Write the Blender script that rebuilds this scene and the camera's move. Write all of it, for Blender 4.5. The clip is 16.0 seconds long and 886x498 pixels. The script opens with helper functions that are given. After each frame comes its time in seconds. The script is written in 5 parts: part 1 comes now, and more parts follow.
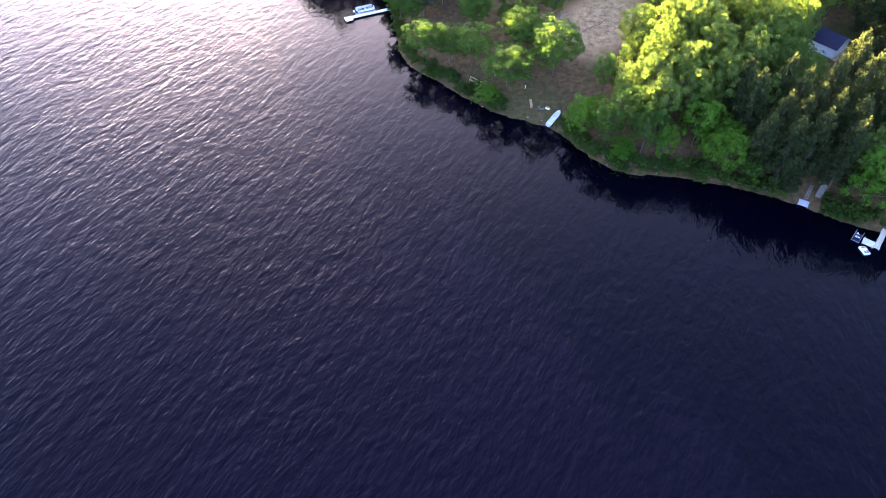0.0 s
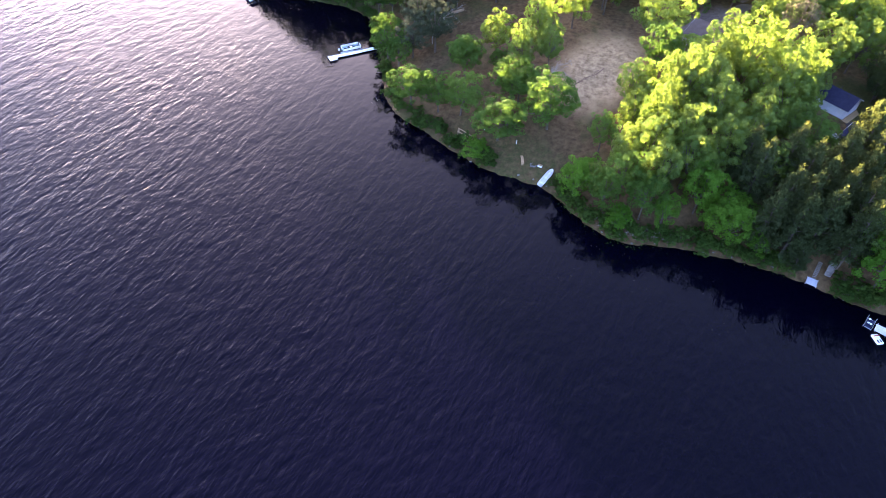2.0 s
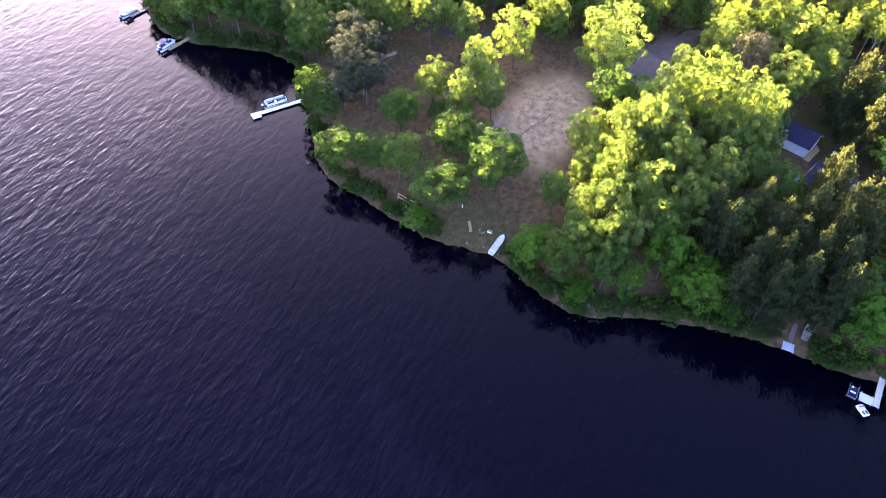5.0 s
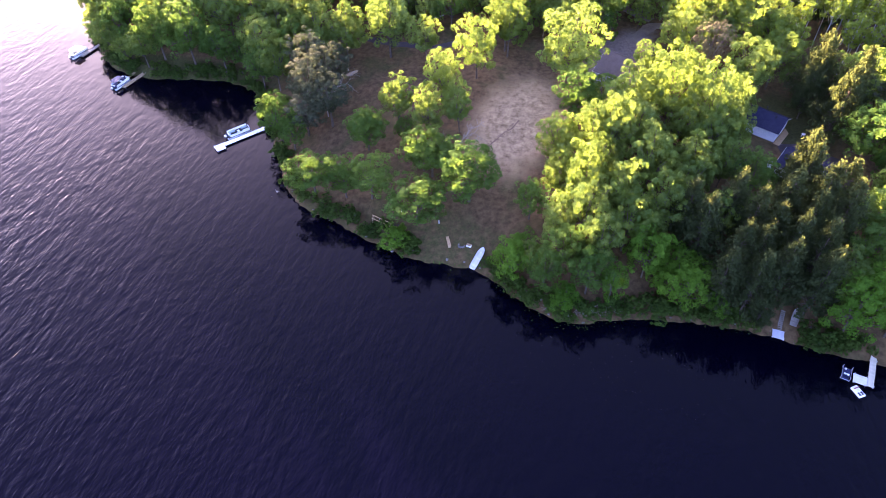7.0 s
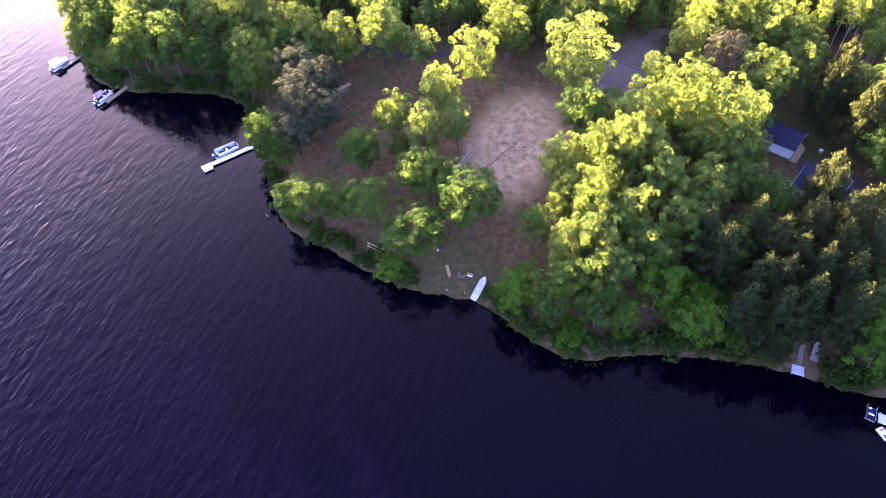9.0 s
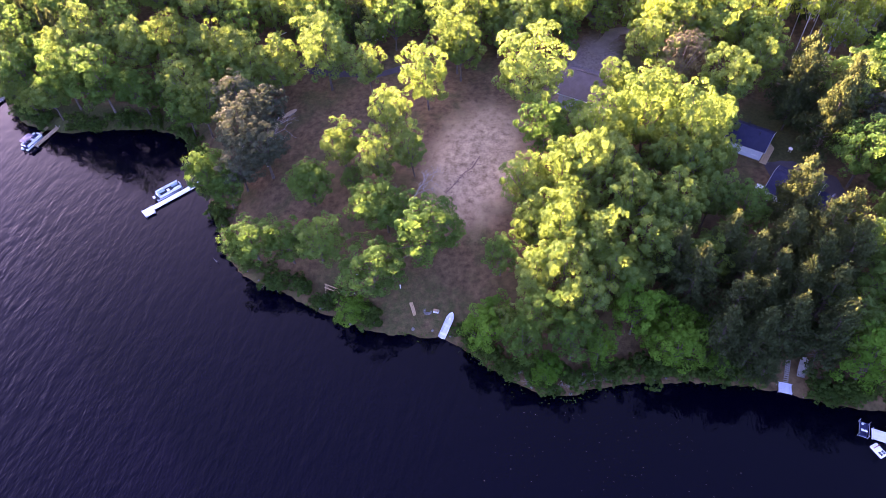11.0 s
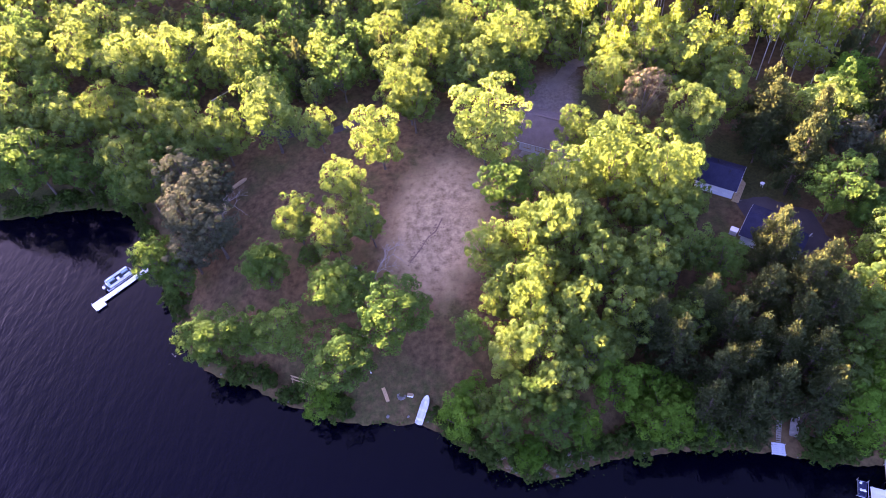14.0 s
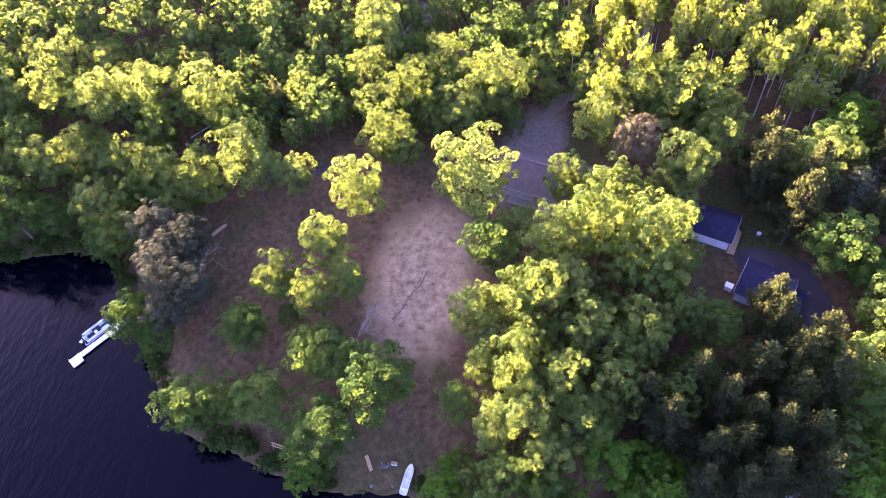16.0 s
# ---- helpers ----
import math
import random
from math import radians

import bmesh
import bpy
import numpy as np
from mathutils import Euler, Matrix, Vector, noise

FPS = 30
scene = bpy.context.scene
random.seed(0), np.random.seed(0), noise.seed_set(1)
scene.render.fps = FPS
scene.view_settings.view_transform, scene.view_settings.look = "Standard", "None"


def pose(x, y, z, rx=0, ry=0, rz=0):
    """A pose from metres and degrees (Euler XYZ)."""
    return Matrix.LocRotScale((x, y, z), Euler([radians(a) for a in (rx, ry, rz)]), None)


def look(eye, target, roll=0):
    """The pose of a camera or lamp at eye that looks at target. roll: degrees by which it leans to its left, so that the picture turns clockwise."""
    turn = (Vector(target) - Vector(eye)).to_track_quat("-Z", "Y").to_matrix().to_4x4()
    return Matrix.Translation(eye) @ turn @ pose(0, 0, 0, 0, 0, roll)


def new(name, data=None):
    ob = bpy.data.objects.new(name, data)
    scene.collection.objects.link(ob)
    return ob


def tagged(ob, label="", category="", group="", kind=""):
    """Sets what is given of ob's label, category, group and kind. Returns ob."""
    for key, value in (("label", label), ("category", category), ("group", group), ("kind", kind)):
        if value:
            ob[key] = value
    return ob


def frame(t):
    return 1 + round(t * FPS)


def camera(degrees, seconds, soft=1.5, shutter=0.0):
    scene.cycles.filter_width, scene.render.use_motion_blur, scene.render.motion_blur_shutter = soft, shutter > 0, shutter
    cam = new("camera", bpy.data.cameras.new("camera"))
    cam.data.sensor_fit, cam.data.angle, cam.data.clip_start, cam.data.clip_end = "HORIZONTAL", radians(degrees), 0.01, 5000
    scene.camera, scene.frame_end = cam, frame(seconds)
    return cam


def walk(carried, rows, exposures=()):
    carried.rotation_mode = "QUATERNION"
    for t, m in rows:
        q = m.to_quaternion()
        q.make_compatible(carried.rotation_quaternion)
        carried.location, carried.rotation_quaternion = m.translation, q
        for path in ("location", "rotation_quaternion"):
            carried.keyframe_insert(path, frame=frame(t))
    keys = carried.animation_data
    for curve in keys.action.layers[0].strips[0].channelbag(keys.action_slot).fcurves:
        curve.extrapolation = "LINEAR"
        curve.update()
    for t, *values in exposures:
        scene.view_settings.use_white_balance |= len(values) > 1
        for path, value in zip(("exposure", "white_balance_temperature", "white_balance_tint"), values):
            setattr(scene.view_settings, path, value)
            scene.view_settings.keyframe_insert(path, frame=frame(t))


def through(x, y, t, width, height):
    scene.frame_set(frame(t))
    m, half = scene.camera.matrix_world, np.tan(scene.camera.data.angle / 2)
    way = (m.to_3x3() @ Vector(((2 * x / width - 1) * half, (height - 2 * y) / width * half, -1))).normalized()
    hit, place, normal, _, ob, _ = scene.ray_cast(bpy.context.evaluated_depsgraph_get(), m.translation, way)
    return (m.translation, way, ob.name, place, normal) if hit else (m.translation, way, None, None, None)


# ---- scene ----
cam = camera(69.0, 16.0, soft=0.5)
PATH = [
    (0, (49.07, 38.17, 90.65), (25.22, 100.89, 16.51), 0.81),
    (0.5, (49.18, 42.00, 91.00), (25.04, 104.87, 17.07), 0.94),
    (1, (48.36, 46.03, 91.28), (24.54, 109.25, 17.56), 1.44),
    (1.5, (47.27, 49.95, 91.89), (23.54, 113.32, 18.27), 2.02),
    (2, (45.51, 54.35, 92.51), (22.15, 117.72, 18.76), 2.45),
    (2.5, (43.85, 58.83, 93.58), (21.00, 121.90, 19.41), 2.91),
    (3, (42.22, 63.52, 94.32), (20.36, 126.60, 19.87), 3.45),
    (3.5, (41.28, 67.69, 94.75), (20.55, 130.96, 20.13), 4.25),
    (4, (40.61, 71.46, 94.41), (21.27, 135.43, 20.02), 4.12),
    (4.5, (41.23, 73.79, 94.51), (22.81, 138.17, 20.24), 3.11),
    (7, (40.39, 78.41, 94.49), (25.89, 144.50, 20.86), -1.45),
    (7.5, (39.72, 80.31, 94.66), (25.18, 146.24, 20.90), -1.58),
    (8, (38.79, 83.14, 94.96), (24.34, 148.60, 20.75), -1.95),
    (8.5, (38.48, 86.03, 95.37), (24.07, 150.84, 20.59), -2.14),
    (11, (39.34, 99.67, 94.72), (28.98, 163.60, 18.53), -4.30),
    (11.5, (39.96, 102.15, 94.82), (30.26, 165.83, 18.33), -6.59),
    (12, (40.75, 104.19, 95.32), (31.56, 167.75, 18.66), -8.02),
    (12.5, (41.12, 106.20, 95.77), (32.89, 170.12, 19.31), -7.98),
    (13, (41.42, 108.58, 96.84), (33.67, 172.34, 20.20), -7.79),
    (13.5, (41.45, 111.71, 98.25), (33.78, 174.96, 21.17), -7.87),
    (14, (41.65, 115.26, 99.61), (33.98, 177.89, 22.04), -7.94),
    (14.5, (42.48, 118.91, 100.69), (34.51, 180.97, 22.68), -8.30),
    (15, (43.43, 122.39, 102.13), (35.23, 183.70, 23.56), -8.63),
    (15.5, (44.23, 125.47, 103.30), (36.08, 186.23, 24.29), -8.82),
    (16, (44.99, 128.33, 104.38), (36.92, 188.58, 24.98), -9.06),
]
EXPOSURES = [(0, 5.45, 7600, 38), (4, 5.4, 7500, 46), (7, 5.35, 7300, 59), (11, 5.3, 7100, 75), (16, 5.2, 7000, 80)]  # stops, kelvin, tint
walk(cam, [(t, look(eye, target, roll)) for t, eye, target, roll in PATH], EXPOSURES)

# ---- daylight: a low sun beyond the far trees ----
SUN_AZIMUTH, SUN_ELEVATION = -36.0, 9.0  # degrees, from +y towards +x
world = bpy.data.worlds.new("sky")
scene.world = world
world.use_nodes = True
wn = world.node_tree
sky = wn.nodes.new("ShaderNodeTexSky")
sky.sky_type, sky.sun_disc = "NISHITA", False
sky.sun_elevation, sky.sun_rotation = radians(SUN_ELEVATION), radians(SUN_AZIMUTH)
sky.air_density, sky.dust_density, sky.ozone_density = 0.72, 3.1, 3.5
background = wn.nodes["Background"]
background.inputs[1].default_value = 0.069
wn.links.new(sky.outputs[0], background.inputs[0])

sun_data = bpy.data.lights.new("sun", "SUN")
sun_data.energy, sun_data.angle, sun_data.color = 3.0, radians(1.2), (1.0, 0.88, 0.54)
sun = new("sun", sun_data)
sa, se = radians(SUN_AZIMUTH), radians(SUN_ELEVATION)
sun_from = Vector((math.sin(sa) * math.cos(se), math.cos(sa) * math.cos(se), math.sin(se)))
sun.matrix_world = Matrix.Translation((0, 300, 200)) @ (-sun_from).to_track_quat("-Z", "Y").to_matrix().to_4x4()


# ---- materials ----
def material(name, rough=0.8, metal=0.0, specular=0.3):
    mat = bpy.data.materials.new(name)
    mat.use_nodes = True
    shader = mat.node_tree.nodes["Principled BSDF"]
    shader.inputs["Roughness"].default_value = rough
    shader.inputs["Metallic"].default_value = metal
    shader.inputs["Specular IOR Level"].default_value = specular
    return mat, mat.node_tree.nodes, mat.node_tree.links, shader


def add_node(nodes, kind, **settings):
    n = nodes.new(kind)
    for key, value in settings.items():
        n.inputs[key].default_value = value
    return n


def mix(nodes, links, fac, a, b, blend="MIX"):
    m = nodes.new("ShaderNodeMix")
    m.data_type, m.blend_type = "RGBA", blend
    for socket, value in ((0, fac), (6, a), (7, b)):
        if hasattr(value, "is_linked"):
            links.new(value, m.inputs[socket])
        elif socket == 0:
            m.inputs[0].default_value = value
        else:
            m.inputs[socket].default_value = (*value, 1)
    return m.outputs[2]


def noise_ramp(nodes, links, scale, low, high, detail=5, where=None, rough=0.6):
    tex = add_node(nodes, "ShaderNodeTexNoise", Scale=scale, Detail=detail, Roughness=rough)
    if where is not None:
        links.new(where, tex.inputs["Vector"])
    ramp = add_node(nodes, "ShaderNodeMapRange")
    ramp.inputs["From Min"].default_value, ramp.inputs["From Max"].default_value = low, high
    links.new(tex.outputs["Fac"], ramp.inputs["Value"])
    return ramp.outputs[0]


def surface(name, dark, light, scale=3.0, rough=0.8, metal=0.0, bump=0.0, grain=40.0, specular=0.3, per_object=0.0):
    """A plain weathered surface: two colours mixed by broad stains and fine grain."""
    mat, nodes, links, shader = material(name, rough, metal, specular)
    coord = nodes.new("ShaderNodeTexCoord").outputs["Object"]
    broad = noise_ramp(nodes, links, scale, 0.3, 0.7, 4, coord)
    fine = noise_ramp(nodes, links, grain, 0.3, 0.7, 3, coord)
    both = nodes.new("ShaderNodeMath")
    both.operation = "MULTIPLY_ADD"
    links.new(fine, both.inputs[0])
    both.inputs[1].default_value = 0.4
    half = nodes.new("ShaderNodeMath")
    half.operation = "MULTIPLY"
    links.new(broad, half.inputs[0])
    half.inputs[1].default_value = 0.6
    links.new(half.outputs[0], both.inputs[2])
    colour = mix(nodes, links, both.outputs[0], dark, light)
    if per_object:
        info = nodes.new("ShaderNodeObjectInfo")
        shade = add_node(nodes, "ShaderNodeMapRange")
        shade.inputs["To Min"].default_value, shade.inputs["To Max"].default_value = 1 - per_object, 1 + per_object
        links.new(info.outputs["Random"], shade.inputs["Value"])
        bright = nodes.new("ShaderNodeHueSaturation")
        links.new(shade.outputs[0], bright.inputs["Value"])
        links.new(colour, bright.inputs["Color"])
        colour = bright.outputs[0]
    links.new(colour, shader.inputs["Base Color"])
    if bump:
        b = add_node(nodes, "ShaderNodeBump", Strength=1.0, Distance=bump)
        links.new(fine, b.inputs["Height"])
        links.new(b.outputs[0], shader.inputs["Normal"])
    return mat


def foliage(name, dark, light, glow, through=0.45, spread=0.25):
    """Leaves: each leaf and each tree its own green, and light passing through the blades."""
    mat, nodes, links, shader = material(name, 0.8, 0.0, 0.02)
    geo = nodes.new("ShaderNodeNewGeometry").outputs["Random Per Island"]
    info = nodes.new("ShaderNodeObjectInfo").outputs["Random"]
    colour = mix(nodes, links, geo, dark, light)
    shade = add_node(nodes, "ShaderNodeMapRange")
    shade.inputs["To Min"].default_value, shade.inputs["To Max"].default_value = 1 - spread, 1 + spread
    links.new(info, shade.inputs["Value"])
    tone = nodes.new("ShaderNodeHueSaturation")
    hue = add_node(nodes, "ShaderNodeMapRange")
    hue.inputs["To Min"].default_value, hue.inputs["To Max"].default_value = 0.532, 0.492
    links.new(info, hue.inputs["Value"])
    links.new(hue.outputs[0], tone.inputs["Hue"])
    links.new(shade.outputs[0], tone.inputs["Value"])
    links.new(colour, tone.inputs["Color"])
    links.new(tone.outputs[0], shader.inputs["Base Color"])
    thin = nodes.new("ShaderNodeBsdfTranslucent")
    blend = mix(nodes, links, 0.75, tone.outputs[0], glow)
    links.new(blend, thin.inputs["Color"])
    both = nodes.new("ShaderNodeMixShader")
    both.inputs[0].default_value = through
    links.new(shader.outputs[0], both.inputs[1])
    links.new(thin.outputs[0], both.inputs[2])
    links.new(both.outputs[0], nodes["Material Output"].inputs["Surface"])
    return mat


OAK_LEAF = foliage("oak_leaf", (0.028, 0.064, 0.018), (0.092, 0.160, 0.046), (0.30, 0.44, 0.060), 0.46, 0.30)
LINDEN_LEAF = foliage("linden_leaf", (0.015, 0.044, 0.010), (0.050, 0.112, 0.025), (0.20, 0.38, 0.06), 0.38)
MAPLE_LEAF = foliage("maple_leaf", (0.014, 0.056, 0.007), (0.058, 0.160, 0.020), (0.19, 0.45, 0.05), 0.38)
BIRCH_LEAF = foliage("birch_leaf", (0.050, 0.095, 0.022), (0.14, 0.20, 0.045), (0.42, 0.54, 0.05), 0.52)
PINE_NEEDLE = foliage("pine_needle", (0.010, 0.022, 0.010), (0.036, 0.060, 0.025), (0.17, 0.21, 0.05), 0.28)
BROWN_NEEDLE = foliage("brown_needle", (0.019, 0.027, 0.015), (0.058, 0.072, 0.040), (0.12, 0.15, 0.06), 0.20)
SHRUB_LEAF = foliage("shrub_leaf", (0.012, 0.032, 0.007), (0.044, 0.092, 0.018), (0.14, 0.22, 0.04), 0.30)
BARK = surface("bark", (0.055, 0.042, 0.032), (0.15, 0.115, 0.088), 1.5, 0.95, bump=0.02, grain=12)
BIRCH_BARK = surface("birch_bark", (0.22, 0.20, 0.18), (0.58, 0.55, 0.51), 2.5, 0.85, bump=0.01, grain=9)
DEAD_WOOD = surface("dead_wood", (0.19, 0.155, 0.125), (0.36, 0.31, 0.26), 2.0, 0.95, grain=14)
DEAD_TWIG = surface("dead_twig", (0.064, 0.056, 0.020), (0.150, 0.130, 0.052), 0.6, 0.95, grain=8)
PLANK = surface("weathered_plank", (0.14, 0.12, 0.10), (0.28, 0.25, 0.21), 1.2, 0.85, bump=0.004, grain=25, per_object=0.12)
NEW_PLANK = surface("pine_plank", (0.42, 0.36, 0.25), (0.66, 0.60, 0.45), 1.2, 0.8, bump=0.004, grain=25, per_object=0.10)
BROWN_WOOD = surface("brown_wood", (0.22, 0.13, 0.07), (0.42, 0.28, 0.16), 1.5, 0.85, bump=0.004, grain=22)
TAN_WOOD = surface("tan_plank", (0.36, 0.21, 0.10), (0.56, 0.36, 0.19), 1.5, 0.8, bump=0.004, grain=22)
STEEL = surface("galvanised_steel", (0.42, 0.43, 0.45), (0.62, 0.63, 0.65), 3.0, 0.4, 0.9, grain=30)
ALUMINIUM = surface("aluminium", (0.55, 0.57, 0.60), (0.74, 0.76, 0.78), 2.0, 0.45, 0.3, grain=30)
WHITE_PAINT = surface("white_paint", (0.66, 0.67, 0.68), (0.84, 0.84, 0.83), 1.2, 0.55, grain=20)
WHITE_PLASTIC = surface("white_plastic", (0.70, 0.70, 0.70), (0.84, 0.84, 0.84), 2.0, 0.35, specular=0.5)
WHITE_SIDING = surface("white_siding", (0.60, 0.62, 0.64), (0.80, 0.81, 0.81), 0.8, 0.6, grain=15)
GREY_SIDING = surface("grey_siding", (0.28, 0.25, 0.23), (0.42, 0.39, 0.36), 0.8, 0.7, grain=15)
BLUE_ROOF = surface("slate_blue_shingle", (0.014, 0.015, 0.032), (0.030, 0.032, 0.056), 0.9, 0.85, bump=0.01, grain=9, specular=0.1)
GREY_ROOF = surface("grey_shingle", (0.080, 0.058, 0.050), (0.135, 0.105, 0.092), 0.7, 0.9, bump=0.01, grain=9)
TRIM = surface("pale_trim", (0.50, 0.50, 0.48), (0.72, 0.71, 0.68), 2.0, 0.6)
DARK_GLASS = surface("window_glass", (0.012, 0.014, 0.018), (0.03, 0.033, 0.04), 1.0, 0.08, specular=0.6)
CONCRETE = surface("concrete", (0.30, 0.28, 0.26), (0.46, 0.44, 0.41), 0.8, 0.9, bump=0.005, grain=20)
ASPHALT = surface("driveway_asphalt", (0.036, 0.028, 0.029), (0.068, 0.053, 0.055), 0.35, 0.9, bump=0.01, grain=14)
GRAVEL = surface("gravel", (0.11, 0.080, 0.062), (0.22, 0.165, 0.130), 0.4, 0.95, bump=0.03, grain=10)
NAVY_VINYL = surface("navy_vinyl", (0.012, 0.018, 0.055), (0.03, 0.045, 0.11), 2.0, 0.45)
TEAL_VINYL = surface("grey_teal_vinyl", (0.20, 0.34, 0.35), (0.38, 0.52, 0.52), 2.0, 0.5)
GREY_CARPET = surface("deck_carpet", (0.012, 0.020, 0.024), (0.035, 0.050, 0.055), 2.0, 0.95)
BLACK_RUBBER = surface("black_rubber", (0.012, 0.012, 0.014), (0.035, 0.035, 0.04), 3.0, 0.7)
STONE = surface("field_stone", (0.09, 0.08, 0.072), (0.20, 0.18, 0.16), 3.0, 0.9, bump=0.02, grain=15, per_object=0.2)
ASH = surface("ash", (0.05, 0.048, 0.046), (0.20, 0.19, 0.185), 4.0, 1.0)
SOIL = surface("soil_and_ledge_shade", (0.10, 0.055, 0.036), (0.24, 0.15, 0.095), 1.2, 1.0, bump=0.03, grain=6)
RED_PAINT = surface("faded_red_paint", (0.25, 0.05, 0.04), (0.40, 0.09, 0.06), 2.0, 0.6)


def water_material():
    """Dark lake water, ruffled in the open and calm in the lee of the trees."""
    mat, nodes, links, shader = material("lake_water", 0.08, 0.0, 0.125)
    shader.inputs["IOR"].default_value = 1.333
    where = nodes.new("ShaderNodeTexCoord").outputs["Object"]
    depth = noise_ramp(nodes, links, 0.012, 0.3, 0.7, 3, where)
    colour = mix(nodes, links, depth, (0.0003, 0.0003, 0.0022), (0.0004, 0.0004, 0.0032))
    links.new(colour, shader.inputs["Base Color"])
    turn = add_node(nodes, "ShaderNodeMapping")
    turn.inputs["Rotation"].default_value = (0, 0, radians(25))
    turn.inputs["Scale"].default_value = (1.0, 0.42, 1.0)
    links.new(where, turn.inputs["Vector"])
    height = None
    for scale, detail, weight, space in ((0.45, 1.0, 1.1, turn.outputs[0]), (0.95, 1.5, 0.75, turn.outputs[0]), (2.1, 2.0, 0.42, turn.outputs[0]), (5.0, 1.0, 0.06, where)):
        waves = add_node(nodes, "ShaderNodeTexNoise", Scale=scale, Detail=detail, Roughness=0.5, Distortion=0.4)
        links.new(space, waves.inputs["Vector"])
        total = nodes.new("ShaderNodeMath")
        total.operation = "MULTIPLY_ADD"
        links.new(waves.outputs["Fac"], total.inputs[0])
        total.inputs[1].default_value = weight
        if height is not None:
            links.new(height, total.inputs[2])
        height = total.outputs[0]
    lee = nodes.new("ShaderNodeAttribute")
    lee.attribute_name = "open_water"
    patchy = noise_ramp(nodes, links, 0.02, 0.3, 0.7, 4, where)
    gusts = add_node(nodes, "ShaderNodeMapRange")
    gusts.inputs["To Min"].default_value, gusts.inputs["To Max"].default_value = 0.6, 1.0
    links.new(patchy, gusts.inputs["Value"])
    strength = nodes.new("ShaderNodeMath")
    strength.operation = "MULTIPLY"
    links.new(lee.outputs["Fac"], strength.inputs[0])
    links.new(gusts.outputs[0], strength.inputs[1])
    b = add_node(nodes, "ShaderNodeBump", Distance=0.25)
    links.new(height, b.inputs["Height"])
    links.new(strength.outputs[0], b.inputs["Strength"])
    links.new(b.outputs[0], shader.inputs["Normal"])
    sheen = add_node(nodes, "ShaderNodeMapRange")
    sheen.inputs["To Min"].default_value, sheen.inputs["To Max"].default_value = 0.05, 0.10
    links.new(lee.outputs["Fac"], sheen.inputs["Value"])
    links.new(sheen.outputs[0], shader.inputs["Roughness"])
    return mat


WATER = water_material()

# ---- the lie of the land: the shore, from the far headland round the point ----
SHORE = [(-1000, 1000), (-500, 640), (-260, 430), (-170, 330), (-120, 262), (-90.2, 222.5), (-84.5, 216.8), (-80.3, 213.6), (-73.7, 210.8), (-66.7, 209.8), (-61, 210.7), (-54.2, 211.6), (-46.7, 212.3), (-40.6, 210.9), (-36.1, 208.2), (-31.2, 201.8), (-25.6, 192.7), (-20.1, 183.5), (-15.6, 175.5), (-11.2, 171), (-5.8, 168.3), (0.5, 166), (7.2, 163), (13.9, 160.3), (20.2, 159.6), (24.8, 159.6), (28.9, 159.4), (32.4, 157.6), (36.5, 154.4), (40.8, 152.2), (45.4, 150.1), (49.4, 149.9), (53.2, 151.6), (58.1, 152.9), (63.9, 153.7), (69.6, 154), (74.3, 154.2), (78.5, 153.8), (83.1, 153.8), (86.9, 152.5), (92.1, 151.7), (97.2, 151.2), (122.2, 147.2), (190, 132), (320, 108), (1200, 20)]
# levelled ground under the buildings and yards: x, y, reach, height
PADS = [(84.1, 201.2, 7.0, 9.3), (89.4, 188.2, 8.0, 8.9), (94.5, 193.5, 6.0, 9.2), (55.6, 213.4, 11.0, 10.4)]


def shore_distance(x, y):
    """Metres inland from the shore, below zero over the lake."""
    x, y = np.asarray(x, float), np.asarray(y, float)
    best, inside = np.full(x.shape, 1e9), np.zeros(x.shape, bool)
    for (a, b), (c, d) in zip(SHORE, SHORE[1:]):
        t = np.clip(((x - a) * (c - a) + (y - b) * (d - b)) / ((c - a) ** 2 + (d - b) ** 2), 0, 1)
        best = np.minimum(best, np.hypot(x - a - t * (c - a), y - b - t * (d - b)))
    ring = SHORE + [(1500, 20), (1500, 1500), (-900, 1500)]
    for (a, b), (c, d) in zip(ring, ring[1:] + ring[:1]):
        if b != d:
            inside ^= ((b > y) != (d > y)) & (x < (c - a) * (y - b) / (d - b) + a)
    return np.where(inside, best, -best)


def wobble(x, y, size, seed=0.0):
    k = 2 * np.pi / size
    return (np.sin(k * x + 1.3 * np.sin(0.7 * k * y + seed)) + np.sin(k * 0.83 * y + 1.1 * np.sin(0.9 * k * x + 2 + seed)) + np.sin(k * 0.6 * (x + y) + seed)) / 3


def ground(x, y):
    x, y = np.asarray(x, float), np.asarray(y, float)
    d = shore_distance(x, y) + 0.5 * wobble(x, y, 5.0) + 0.3 * wobble(x, y, 2.2, 1.0)
    land = np.maximum(d, 0)
    up = 11.5 * (1 - np.exp(-land / 24)) + np.clip(0.02 * (y - 230), 0, 6) * np.clip(land / 25, 0, 1)
    up = up + np.clip(land / 12, 0, 1) * (0.35 * wobble(x, y, 17.0) + 0.12 * wobble(x, y, 6.0, 3.0))
    z = np.where(d > 0, 0.12 + up, np.maximum(0.12 + 0.3 * d, -4))
    for a, b, reach, level in PADS:
        w = np.exp(-((x - a) ** 2 + (y - b) ** 2) ** 2 / reach ** 4)
        z = z * (1 - w) + level * w
    return z


def at_ground(x, y):
    return float(ground(x, y))


